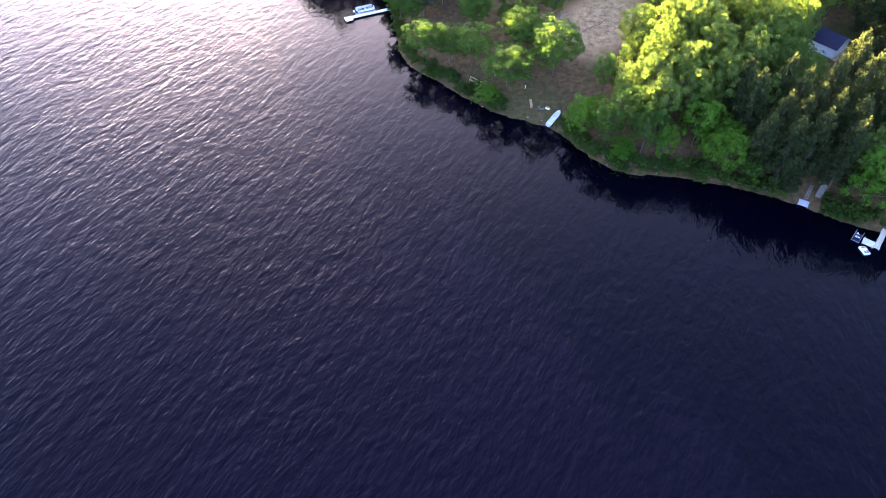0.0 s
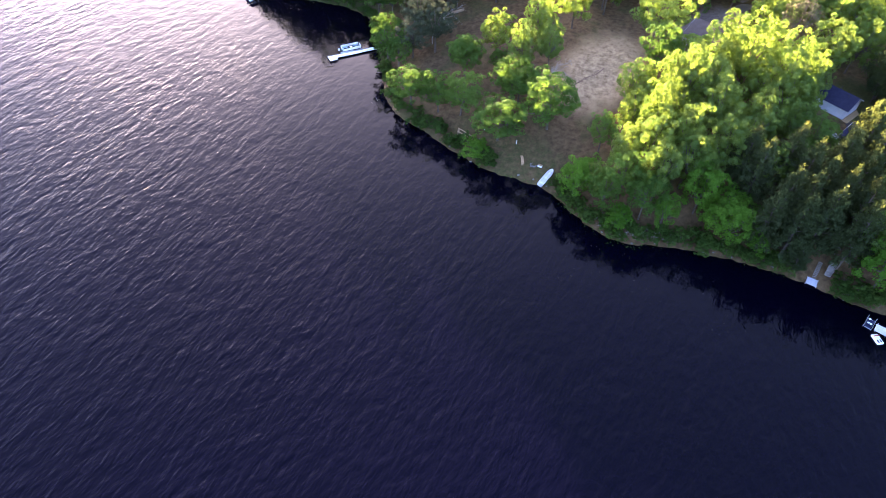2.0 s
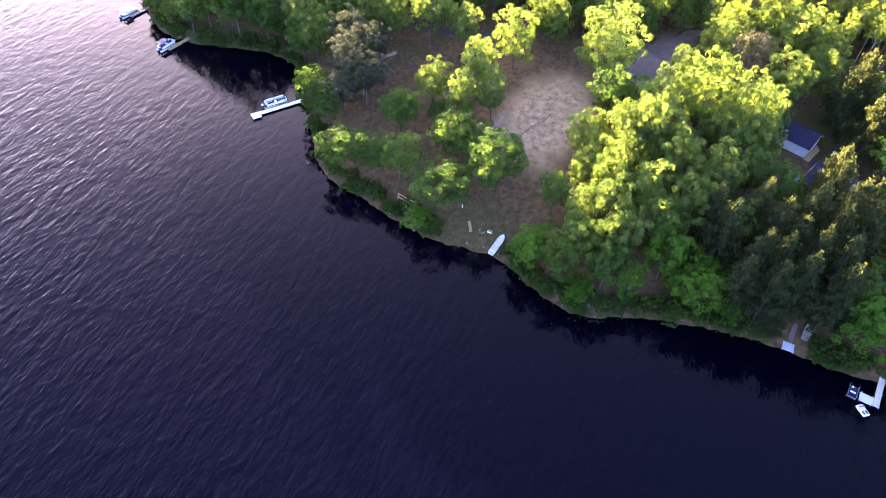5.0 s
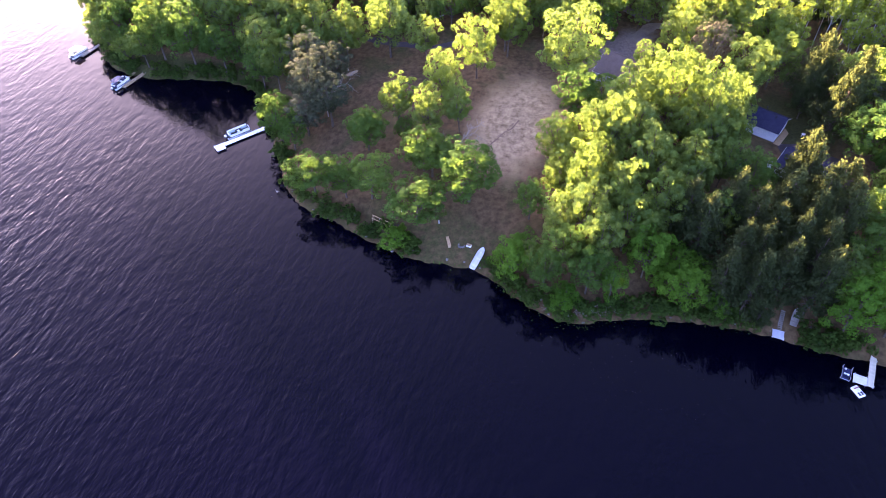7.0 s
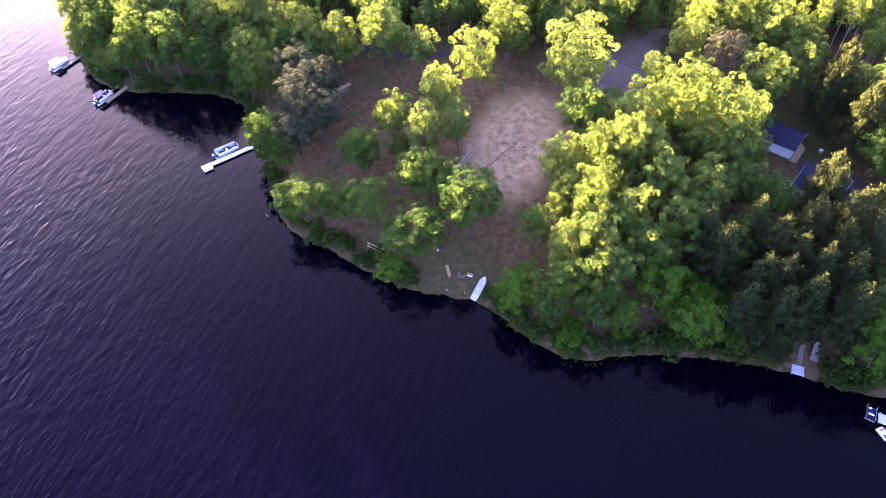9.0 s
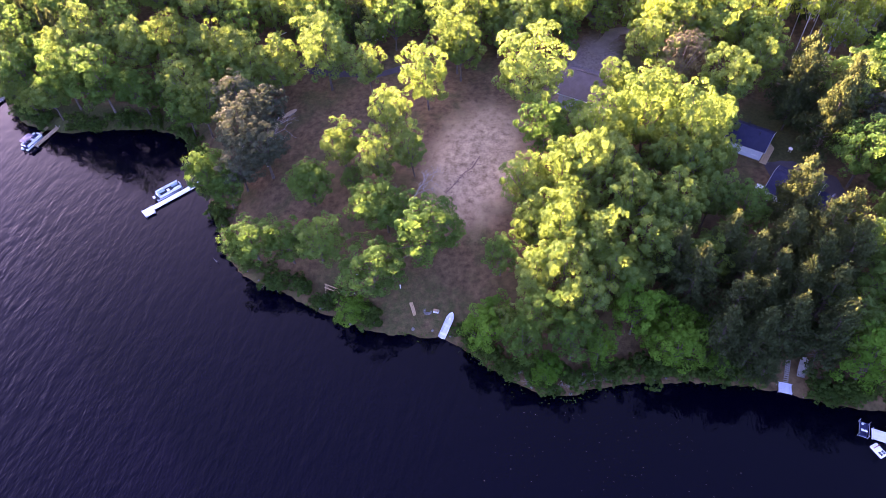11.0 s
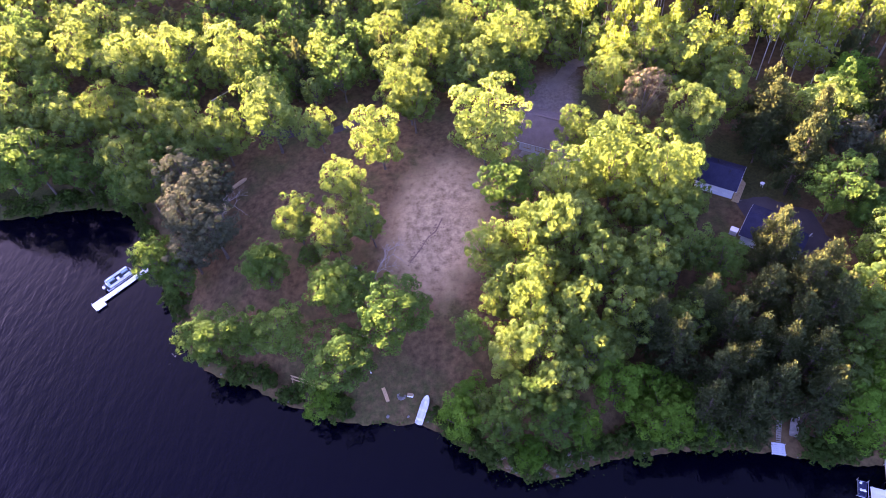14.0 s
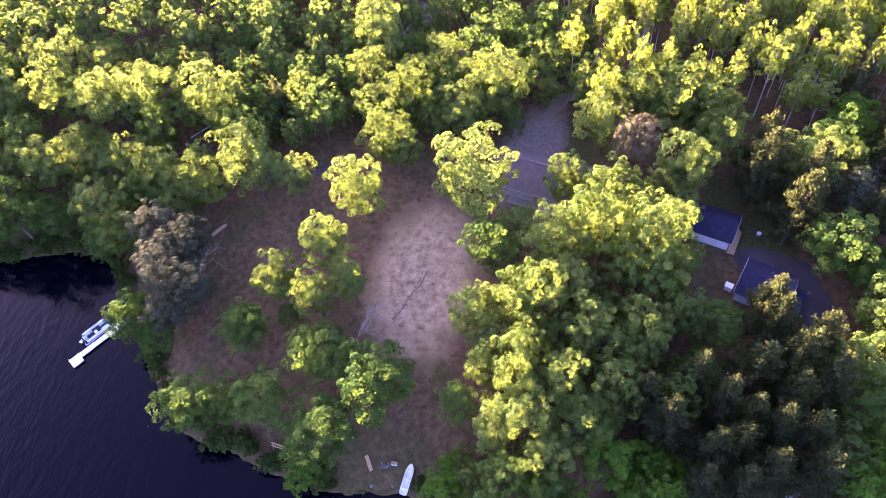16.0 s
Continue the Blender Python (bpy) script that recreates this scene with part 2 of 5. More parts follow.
# ---- mesh helpers ----
def mesh_of(name, verts, faces, mat, smooth=False):
    me = bpy.data.meshes.new(name)
    me.from_pydata([tuple(v) for v in verts], [], [tuple(f) for f in faces])
    me.materials.append(mat)
    if smooth:
        me.polygons.foreach_set("use_smooth", [True] * len(me.polygons))
    me.update()
    return me


def part(name, bm, mat, parent, label="", smooth=False):
    """Links a bmesh or a mesh as one object under a thing or a part."""
    if isinstance(bm, bmesh.types.BMesh):
        me = bpy.data.meshes.new(name)
        bmesh.ops.recalc_face_normals(bm, faces=bm.faces)
        bm.to_mesh(me)
        bm.free()
        me.materials.append(mat)
        if smooth:
            me.polygons.foreach_set("use_smooth", [True] * len(me.polygons))
    else:
        me = bm
    ob = new(name, me)
    ob.parent = parent
    return tagged(ob, label) if label else ob


def thing(name, label, category, group="", m=None):
    ob = tagged(new(name), label, category, group)
    if m is not None:
        ob.matrix_basis = m
    return ob


def box(x, y, z, sx, sy, sz, bevel=0.0, bm=None, turn=None):
    """A bevelled block with its middle at x, y, z."""
    bm = bm or bmesh.new()
    m = Matrix.Translation((x, y, z)) @ (turn or Matrix()) @ Matrix.Diagonal((sx, sy, sz, 1))
    made = bmesh.ops.create_cube(bm, size=1, matrix=m)
    if bevel:
        edges = list({e for v in made["verts"] for e in v.link_edges})
        bmesh.ops.bevel(bm, geom=edges, offset=bevel, segments=2, affect="EDGES", profile=0.5)
    return bm


def rod(a, b, r0, r1=None, sides=10, bm=None):
    """A tapered round bar from a to b."""
    bm = bm or bmesh.new()
    a, b = Vector(a), Vector(b)
    m = Matrix.Translation((a + b) / 2) @ (b - a).to_track_quat("Z", "Y").to_matrix().to_4x4()
    bmesh.ops.create_cone(bm, cap_ends=True, segments=sides, radius1=r0, radius2=r0 if r1 is None else r1, depth=(b - a).length, matrix=m)
    return bm


def loft(rings, closed=True):
    """A skin over rings of equally many points."""
    bm = bmesh.new()
    rows = [[bm.verts.new(p) for p in ring] for ring in rings]
    n = len(rows[0])
    for r, s in zip(rows, rows[1:]):
        for i in range(n if closed else n - 1):
            j = (i + 1) % n
            bm.faces.new((r[i], r[j], s[j], s[i]))
    if closed:
        bm.faces.new(rows[0][::-1])
        bm.faces.new(rows[-1])
    return bm


# ---- ground and lake ----
def axis(lo, hi, fine_lo, fine_hi, step):
    near = np.arange(fine_lo, fine_hi + step / 2, step)
    left = fine_lo - np.geomspace(4, fine_lo - lo, 22)[::-1]
    right = fine_hi + np.geomspace(4, hi - fine_hi, 22)
    return np.concatenate([left, near, right])


def ground_material():
    """Leaf litter, thin grass, bare dry clearing and lawn, laid out by their places."""
    mat, nodes, links, shader = material("forest_floor", 0.95, 0.0, 0.15)
    where = nodes.new("ShaderNodeTexCoord").outputs["Object"]
    litter = mix(nodes, links, noise_ramp(nodes, links, 0.9, 0.3, 0.7, 6, where), (0.054, 0.031, 0.014), (0.150, 0.090, 0.042))
    grass = mix(nodes, links, noise_ramp(nodes, links, 2.2, 0.3, 0.7, 5, where), (0.028, 0.034, 0.010), (0.072, 0.070, 0.022))
    dry = mix(nodes, links, noise_ramp(nodes, links, 0.7, 0.32, 0.68, 8, where, 0.7), (0.15, 0.093, 0.048), (0.49, 0.335, 0.180))
    colour = mix(nodes, links, noise_ramp(nodes, links, 0.16, 0.48, 0.72, 5, where), litter, grass)

    def spot(x, y, rx, ry, turn, edge=0.5):
        """One inside an uneven oval on the plan."""
        move = add_node(nodes, "ShaderNodeMapping")
        move.vector_type = "TEXTURE"
        move.inputs["Location"].default_value = (x, y, 0)
        move.inputs["Rotation"].default_value = (0, 0, radians(turn))
        move.inputs["Scale"].default_value = (rx, ry, 1e6)
        links.new(where, move.inputs["Vector"])
        length = nodes.new("ShaderNodeVectorMath")
        length.operation = "LENGTH"
        links.new(move.outputs[0], length.inputs[0])
        rag = add_node(nodes, "ShaderNodeTexNoise", Scale=0.35, Detail=6.0, Roughness=0.65)
        links.new(where, rag.inputs["Vector"])
        total = nodes.new("ShaderNodeMath")
        total.operation = "MULTIPLY_ADD"
        links.new(rag.outputs["Fac"], total.inputs[0])
        total.inputs[1].default_value = 0.9
        links.new(length.outputs["Value"], total.inputs[2])
        fade = add_node(nodes, "ShaderNodeMapRange")
        fade.inputs["From Min"].default_value, fade.inputs["From Max"].default_value = 1.45 + edge / 2, 1.45 - edge / 2
        links.new(total.outputs[0], fade.inputs["Value"])
        return fade.outputs[0]

    colour = mix(nodes, links, spot(31.8, 194.5, 9, 15, -12, 0.6), colour, dry)
    colour = mix(nodes, links, spot(91, 204, 10, 8, -30), colour, grass)
    gravel = mix(nodes, links, noise_ramp(nodes, links, 1.6, 0.3, 0.7, 7, where, 0.7), (0.11, 0.080, 0.062), (0.22, 0.165, 0.130))
    colour = mix(nodes, links, spot(59.5, 224, 7, 9, 20), colour, grass)
    colour = mix(nodes, links, spot(53.3, 223, 6, 14, -24, 0.4), colour, gravel)
    sparse = mix(nodes, links, noise_ramp(nodes, links, 0.8, 0.35, 0.65, 6, where), litter, grass)
    colour = mix(nodes, links, spot(19, 164.5, 16, 6, -12), colour, sparse)
    colour = mix(nodes, links, spot(-60, 213, 24, 4, 0), colour, grass)
    colour = mix(nodes, links, spot(70, 154.5, 45, 4.0, 0), colour, litter)
    links.new(colour, shader.inputs["Base Color"])
    rough = noise_ramp(nodes, links, 5.0, 0.2, 0.8, 6, where)
    b = add_node(nodes, "ShaderNodeBump", Strength=0.9, Distance=0.12)
    links.new(rough, b.inputs["Height"])
    links.new(b.outputs[0], shader.inputs["Normal"])
    return mat


gx, gy = axis(-1600, 1700, -130, 140, 1.2), axis(-900, 1700, 142, 330, 1.2)
mx, my = np.meshgrid(gx, gy)
mz = ground(mx, my)
gverts = np.stack([mx.ravel(), my.ravel(), mz.ravel()], 1)
nx, ny = len(gx), len(gy)
gi = (np.arange(ny - 1)[:, None] * nx + np.arange(nx - 1)[None]).ravel()
gfaces = np.stack([gi, gi + 1, gi + nx + 1, gi + nx], 1)
tagged(new("ground", mesh_of("ground", gverts.tolist(), gfaces.tolist(), ground_material(), True)), "brown leaf-littered lakeside slope with a bare dry clearing", "ground", kind="structure")
wx, wy = axis(-1700, 1700, -150, 160, 5.0), axis(-1000, 1700, -40, 250, 5.0)
ox, oy = np.meshgrid(wx, wy)
wi = (np.arange(len(wy) - 1)[:, None] * len(wx) + np.arange(len(wx) - 1)[None]).ravel()
lake = mesh_of("water", np.stack([ox.ravel(), oy.ravel(), 0 * ox.ravel()], 1).tolist(), np.stack([wi, wi + 1, wi + len(wx) + 1, wi + len(wx)], 1).tolist(), WATER, True)
offshore = np.clip((-shore_distance(ox, oy).ravel() - 4) / 55, 0, 1)
lake.attributes.new("open_water", "FLOAT", "POINT").data.foreach_set("value", (0.16 + 0.84 * offshore).astype(np.float32))
tagged(new("water", lake), "dark rippled lake water mirroring trees and sky", "lake", kind="structure")


def ribbon(name, line, width, mat, label, category, lift=0.06):
    """A road laid over the ground along a line of points."""
    pts = [Vector(p) for p in line]
    fine = []
    for a, b in zip(pts, pts[1:]):
        steps = max(2, int((b - a).length / 1.0))
        fine += [a.lerp(b, i / steps) for i in range(steps)]
    fine.append(pts[-1])
    rings, across = [], 7
    for i, p in enumerate(fine):
        ahead = (fine[min(i + 1, len(fine) - 1)] - fine[max(i - 1, 0)]).normalized()
        side = Vector((-ahead.y, ahead.x))
        w = width * (1 + 0.10 * math.sin(i * 0.9) + 0.06 * math.sin(i * 2.3))
        ring = []
        for k in range(across):
            q = p + side * w * (k / (across - 1) - 0.5)
            edge = 0.10 if k in (0, across - 1) else 0.0
            ring.append((q.x, q.y, at_ground(q.x, q.y) + lift - edge))
        rings.append(ring)
    bm = loft(rings, closed=False)
    me = bpy.data.meshes.new(name)
    bm.to_mesh(me)
    bm.free()
    me.materials.append(mat)
    return tagged(new(name, me), label, category, kind="structure")


ribbon("road", [(55.8, 229.1), (61, 237.7), (67.9, 240.3), (79.3, 241.1), (97.4, 245.9)], 3.6, GRAVEL, "pale gravel driveway winding through the trees", "road")
ribbon("road_2", [(22.9, 298.2), (27.3, 282.1), (30.3, 271.8), (33.3, 263.7), (39.7, 254.8), (61.1, 240.9)], 3.4, GRAVEL, "narrow gravel lane between dense trees", "road", 0.09)
ribbon("road_3", [(86.6, 193.8), (91.2, 194.8), (96.2, 191.5), (97.3, 185.3), (95.5, 178.2)], 5.2, ASPHALT, "dark asphalt driveway beside the cabins", "road", 0.08)
ribbon("road_4", [(-22.3, 235.9), (-17.3, 231.5), (-10.8, 225.4), (-2.3, 222.6), (7.4, 221.6), (14.2, 224)], 2.2, ASPHALT, "blue-grey driveway half hidden by oaks", "road", 0.08)

# flat strip along the eroded ledge, the ledge's shadow put into its soil colour
RUTS = [[(32.4, 195.7), (31.3, 193.1), (29.7, 191.6), (28.4, 189.0), (26.5, 186.5)]]
ribbon("rut", RUTS[0], 0.30, SOIL, "eroded rut across the bare clearing, ledge shadow in its dark colour", "rut", 0.05)
clod_verts, clod_faces = [], []
clod_gen = np.random.default_rng(23)
for line in RUTS:
    for (a, b), (c, d) in zip(line, line[1:]):
        for k in range(int(math.hypot(c - a, d - b) * 7)):
            t, r = clod_gen.uniform(), clod_gen.uniform(0.06, 0.20)
            x, y = a + (c - a) * t + clod_gen.normal(0, 0.45), b + (d - b) * t + clod_gen.normal(0, 0.45)
            z, start = at_ground(x, y) + 0.02, len(clod_verts)
            ring = [(x + r * clod_gen.uniform(0.7, 1.3) * math.cos(j * 1.047), y + r * clod_gen.uniform(0.7, 1.3) * math.sin(j * 1.047), z) for j in range(6)]
            clod_verts += ring + [(x + r * 0.2, y, z + r * clod_gen.uniform(0.5, 1.0))]
            clod_faces += [(start + j, start + (j + 1) % 6, start + 6) for j in range(6)]
tagged(new("soil_clods", mesh_of("soil_clods", clod_verts, clod_faces, SOIL)), "dark crumbled soil clods along the eroded ruts", "soil", kind="stuff")

# ---- trees ----
rng = np.random.default_rng(7)


def unit(v):
    return v / np.maximum(np.linalg.norm(v, axis=-1, keepdims=True), 1e-9)


def leaf_mesh(name, centres, normals, size, mat, stretch=1.5, gen=rng, upright=0.0):
    """Pointed three-cornered leaf sprays, one island each."""
    n = len(centres)
    normals = unit(normals)
    tang = unit(np.cross(normals, unit(gen.normal(size=(n, 3)))))
    tang = unit(tang * np.where(tang[:, 2:] < 0, -1, 1) + np.array([0, 0, upright])) if upright else tang
    side = unit(np.cross(normals, tang))
    s = (size * gen.uniform(0.65, 1.35, n))[:, None]
    tip, heel = centres + tang * s * stretch * 0.5, centres - tang * s * stretch * 0.35
    verts = np.stack([heel + side * s * 0.55, tip, heel - side * s * 0.55], 1).reshape(-1, 3)
    faces = np.arange(n)[:, None] * 3 + np.array([[0, 2, 1]])
    return mesh_of(name, verts.tolist(), faces.tolist(), mat)


def tube_mesh(name, lines, mat, sides=6):
    """Tapered limbs, each a line of (point, radius)."""
    verts, faces = [], []
    for line in lines:
        start = len(verts)
        for k, (p, r) in enumerate(line):
            p = np.asarray(p, float)
            q = np.asarray(line[min(k + 1, len(line) - 1)][0], float) - np.asarray(line[max(k - 1, 0)][0], float)
            q = q / max(np.linalg.norm(q), 1e-6)
            u = np.cross(q, (0.3, 0.9, 0.2))
            u = u / np.linalg.norm(u)
            v = np.cross(q, u)
            for a in range(sides):
                ang = 2 * math.pi * a / sides
                verts.append(tuple(p + r * (math.cos(ang) * u + math.sin(ang) * v)))
        for k in range(len(line) - 1):
            for a in range(sides):
                b = (a + 1) % sides
                o = start + k * sides
                faces.append((o + a, o + b, o + sides + b, o + sides + a))
        faces.append(tuple(start + (len(line) - 1) * sides + a for a in range(sides)))
    return mesh_of(name, verts, faces, mat, True)


def broadleaf(seed, lobes, per_lobe, leaf, mat, bark, height=13.0, radius=5.0, low=0.30, squash=0.95, slim=1.0, girth=1.0, sides=5):
    """Meshes of a leafy tree: a knobbly crown of many small leafy clumps on a few great boughs round a forked trunk. Unit: metres."""
    gen = np.random.default_rng(seed)
    rz = radius * squash
    mid = height - rz
    cs, ns, limbs = [], [], []
    lean = gen.normal(0, 0.35, 2)
    heart = np.array([lean[0], lean[1], mid])
    fork = np.array([lean[0] * 0.4, lean[1] * 0.4, mid - rz * 0.75])
    limbs.append([((0, 0, -0.6), 0.025 * height * girth), ((0, 0, 0.3), 0.019 * height * girth), (fork, 0.012 * height * girth), ((lean[0], lean[1], mid + rz * 0.35), 0.05)])
    golden = math.pi * (3 - math.sqrt(5))
    boughs = unit(gen.normal(size=(13, 3)) + np.array([0, 0, 0.25]))
    reach = gen.uniform(0.55, 1.0, 13)
    for k in range(lobes):
        zz = 1 - (k + 0.5) / lobes * (1 + low * 1.6)
        ring = math.sqrt(max(0.02, 1 - min(1, abs(zz)) ** 2))
        ang = k * golden + gen.normal(0, 0.4)
        direction = np.array([ring * math.cos(ang) * slim, ring * math.sin(ang) * slim, zz])
        swell = float(np.max(reach * np.exp(-4.5 * (1 - boughs @ unit(direction)))))
        out = (0.52 + 0.56 * swell) * gen.uniform(0.74, 1.22)
        c = heart + direction * np.array([radius, radius, rz]) * out
        r = radius * gen.uniform(0.11, 0.22) * (60 / lobes) ** 0.2
        n = max(4, int(per_lobe * gen.uniform(0.75, 1.25)))
        d = unit(gen.normal(size=(n, 3)) + 0.7 * direction + np.array([0, 0, 0.45]))
        shell = gen.uniform(0.78, 1.14, n)[:, None]
        cs.append(c + d * r * shell * np.array([1.1, 1.1, 0.82]))
        ns.append(d + 0.25 * direction + gen.normal(0, 0.10, (n, 3)))
        if k % max(3, lobes // 14) == 0:
            bend = (fork + c) / 2 + np.array([0, 0, 0.08 * height * gen.uniform(-0.3, 0.4)])
            limbs.append([(fork + (0, 0, gen.uniform(-0.5, 1.5)), 0.011 * height * girth ** 2), (bend, 0.007 * height * girth ** 2), (c, 0.02)])
    fill = max(40, int(lobes * per_lobe * 0.10))
    inner = unit(gen.normal(size=(fill, 3))) * gen.uniform(0.2, 0.62, (fill, 1)) * np.array([radius * slim, radius * slim, rz]) + heart
    cs.append(inner)
    ns.append(gen.normal(size=inner.shape))
    crown = leaf_mesh("crown", np.concatenate(cs), np.concatenate(ns), leaf, mat, gen=gen)
    return crown, tube_mesh("trunk", limbs, bark, sides)


def conifer(seed, mat, bark, height=16.0, radius=3.9, needle=0.23, whorls=19, tufts=20):
    """Meshes of a shaggy pine: whorls of rising boughs with needle tufts on a straight trunk."""
    gen = np.random.default_rng(seed)
    cs, ns, limbs = [], [], [[((0, 0, -0.6), 0.26), ((0, 0, height * 0.5), 0.17), ((0, 0, height), 0.03)]]
    for w in range(whorls):
        f = (w + 0.5) / whorls
        z = height * (0.16 + 0.82 * f)
        reach = radius * (1 - f) ** 0.8 * gen.uniform(0.8, 1.15) + 0.30
        for b in range(int(7 - 3 * f)):
            ang = 2 * math.pi * b / int(7 - 3 * f) + w * 1.1 + gen.normal(0, 0.25)
            long = reach * gen.uniform(0.65, 1.15)
            rise = long * gen.uniform(0.18, 0.55)
            d = np.array([math.cos(ang), math.sin(ang), 0])
            tip = np.array([0, 0, z]) + d * long + np.array([0, 0, rise])
            limbs.append([((0, 0, z), 0.05 * (1 - f) + 0.02), (tip, 0.012)])
            n = int(tufts + tufts * long)
            s = gen.uniform(0.30, 1.05, n)[:, None] ** 0.7
            p = np.array([0, 0, z]) * (1 - s) + tip * s + gen.normal(0, 0.24, (n, 3)) * (0.7 + 0.5 * s)
            cs.append(p)
            ns.append(gen.normal(size=(n, 3)) * np.array([1, 1, 0.4]) + np.array([0, 0, 0.25]) + 0.5 * d)
    top = np.array([0, 0, height]) + gen.normal(0, 1, (30, 3)) * np.array([0.2, 0.2, 0.5])
    cs.append(top)
    ns.append(gen.normal(size=top.shape))
    crown = leaf_mesh("crown", np.concatenate(cs), np.concatenate(ns), needle, mat, 2.0, gen, 0.9)
    return crown, tube_mesh("trunk", limbs, bark, 3)


def bare_tree(seed, mat, height=10.0, radius=4.0, depth=5, twigs=2.6):
    """Mesh of a leafless tree, forking down to twigs."""
    gen = np.random.default_rng(seed)
    limbs = []

    def grow(p, d, length, r, left):
        mid = p + d * length * 0.5 + gen.normal(0, 0.05 * length, 3)
        tip = p + d * length
        limbs.append([(p, r), (mid, r * 0.8), (tip, r * 0.55)])
        if left:
            for _ in range(int(twigs + gen.uniform(0, 1.6))):
                nd = unit(d + gen.normal(0, 0.55, 3) + np.array([0, 0, 0.12]))
                grow(p + d * length * gen.uniform(0.55, 1.0), nd, length * gen.uniform(0.55, 0.8), r * 0.62, left - 1)

    grow(np.array([0.0, 0.0, -0.5]), np.array([0.03, 0.02, 1.0]), height * 0.38, 0.013 * height, depth)
    return tube_mesh("trunk", limbs, mat, 3)


OAK_KINDS = [broadleaf(11 + k, 125, 68, 0.24, OAK_LEAF, BARK, low=0.55, squash=1.05) for k in range(6)]
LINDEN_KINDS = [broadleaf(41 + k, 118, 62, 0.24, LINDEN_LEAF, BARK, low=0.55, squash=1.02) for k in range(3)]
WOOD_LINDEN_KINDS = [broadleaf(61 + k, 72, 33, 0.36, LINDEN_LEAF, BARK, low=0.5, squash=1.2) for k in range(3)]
WOOD_KINDS = [broadleaf(21 + k, 72, 33, 0.37, OAK_LEAF, BARK, low=0.45, squash=1.10) for k in range(4)]
MAPLE_KINDS = [broadleaf(31 + k, 90, 56, 0.225, MAPLE_LEAF, BARK, 9.5, 4.2, 0.45, 1.0) for k in range(3)]
BIRCH_KINDS = [broadleaf(51 + k, 56, 20, 0.37, BIRCH_LEAF, BIRCH_BARK, 16.0, 3.2, 0.35, 1.55, 0.85, 0.45) for k in range(3)]
PINE_KINDS = [conifer(71 + k, PINE_NEEDLE, BARK) for k in range(4)]
BROWN_PINE_KINDS = [broadleaf(77 + k, 170, 46, 0.22, BROWN_NEEDLE, BARK, 16.0, 4.6, 0.6, 1.45) for k in range(2)]
WOOD_PINE_KINDS = [conifer(81 + k, PINE_NEEDLE, BARK, needle=0.38, whorls=13, tufts=8) for k in range(3)]
SHRUB_KINDS = [broadleaf(91 + k, 16, 22, 0.25, SHRUB_LEAF, BARK, 2.4, 1.5, 0.3, 0.8) for k in range(3)]
placed = []


def plant(kind, kinds, x, y, height, radius, ref_height, ref_radius, label, category, group, k=None, sink=0.0):
    crown, trunk = kinds[len(placed) % len(kinds) if k is None else k]
    m = Matrix.Translation((x, y, at_ground(x, y) - sink)) @ Matrix.Rotation(2.4 * len(placed), 4, "Z") @ Matrix.Diagonal((radius / ref_radius, radius / ref_radius, height / ref_height, 1))
    ob = thing(kind, label, category, group, m)
    part("trunk", trunk, None, ob)
    part("crown", crown, None, ob)
    placed.append((x, y, radius))
    return ob


def oak(x, y, height, radius):
    plant("oak_tree", OAK_KINDS, x, y, height, radius, 13.0, 5.0, "broad leafy oak with sunlit yellow-green crown on the slope", "tree", "leafy trees")


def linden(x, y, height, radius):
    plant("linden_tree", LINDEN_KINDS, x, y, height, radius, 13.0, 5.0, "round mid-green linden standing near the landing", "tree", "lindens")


def wood_oak(x, y, height, radius):
    plant("oak_tree", WOOD_KINDS, x, y, height, radius, 13.0, 5.0, "leafy oak in the sunlit wood behind the clearing", "tree", "woodland oaks")


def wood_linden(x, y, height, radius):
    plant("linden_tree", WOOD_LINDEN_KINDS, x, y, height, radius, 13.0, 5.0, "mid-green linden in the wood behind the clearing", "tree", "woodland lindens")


def maple(x, y, height, radius):
    plant("maple_tree", MAPLE_KINDS, x, y, height, radius, 9.5, 4.2, "round bright green maple leaning over the lake shore", "tree", "shore trees")


def pine(x, y, height, radius):
    plant("pine_tree", PINE_KINDS, x, y, height, radius, 16.0, 3.9, "dark shaggy pine in the shaded shore stand", "tree", "pines")


def wood_pine(x, y, height, radius):
    plant("pine_tree", WOOD_PINE_KINDS, x, y, height, radius, 16.0, 3.9, "dark pine standing among the leafy trees of the wood", "tree", "woodland pines")


def brown_pine(x, y, height, radius):
    plant("pine_tree", BROWN_PINE_KINDS, x, y, height, radius, 16.0, 4.6, "thinning brown-green pine with bare lower twigs", "tree", "thinning pines")


def birch(x, y, height, radius):
    plant("birch_tree", BIRCH_KINDS, x, y, height, radius, 16.0, 3.2, "tall birch with pale trunk and high light green crown", "tree", "birches")


def shrub(x, y, height, radius):
    plant("shrub", SHRUB_KINDS, x, y, height, radius, 2.4, 1.5, "low leafy green shrub at the water's edge", "shrub", "shore shrubs")


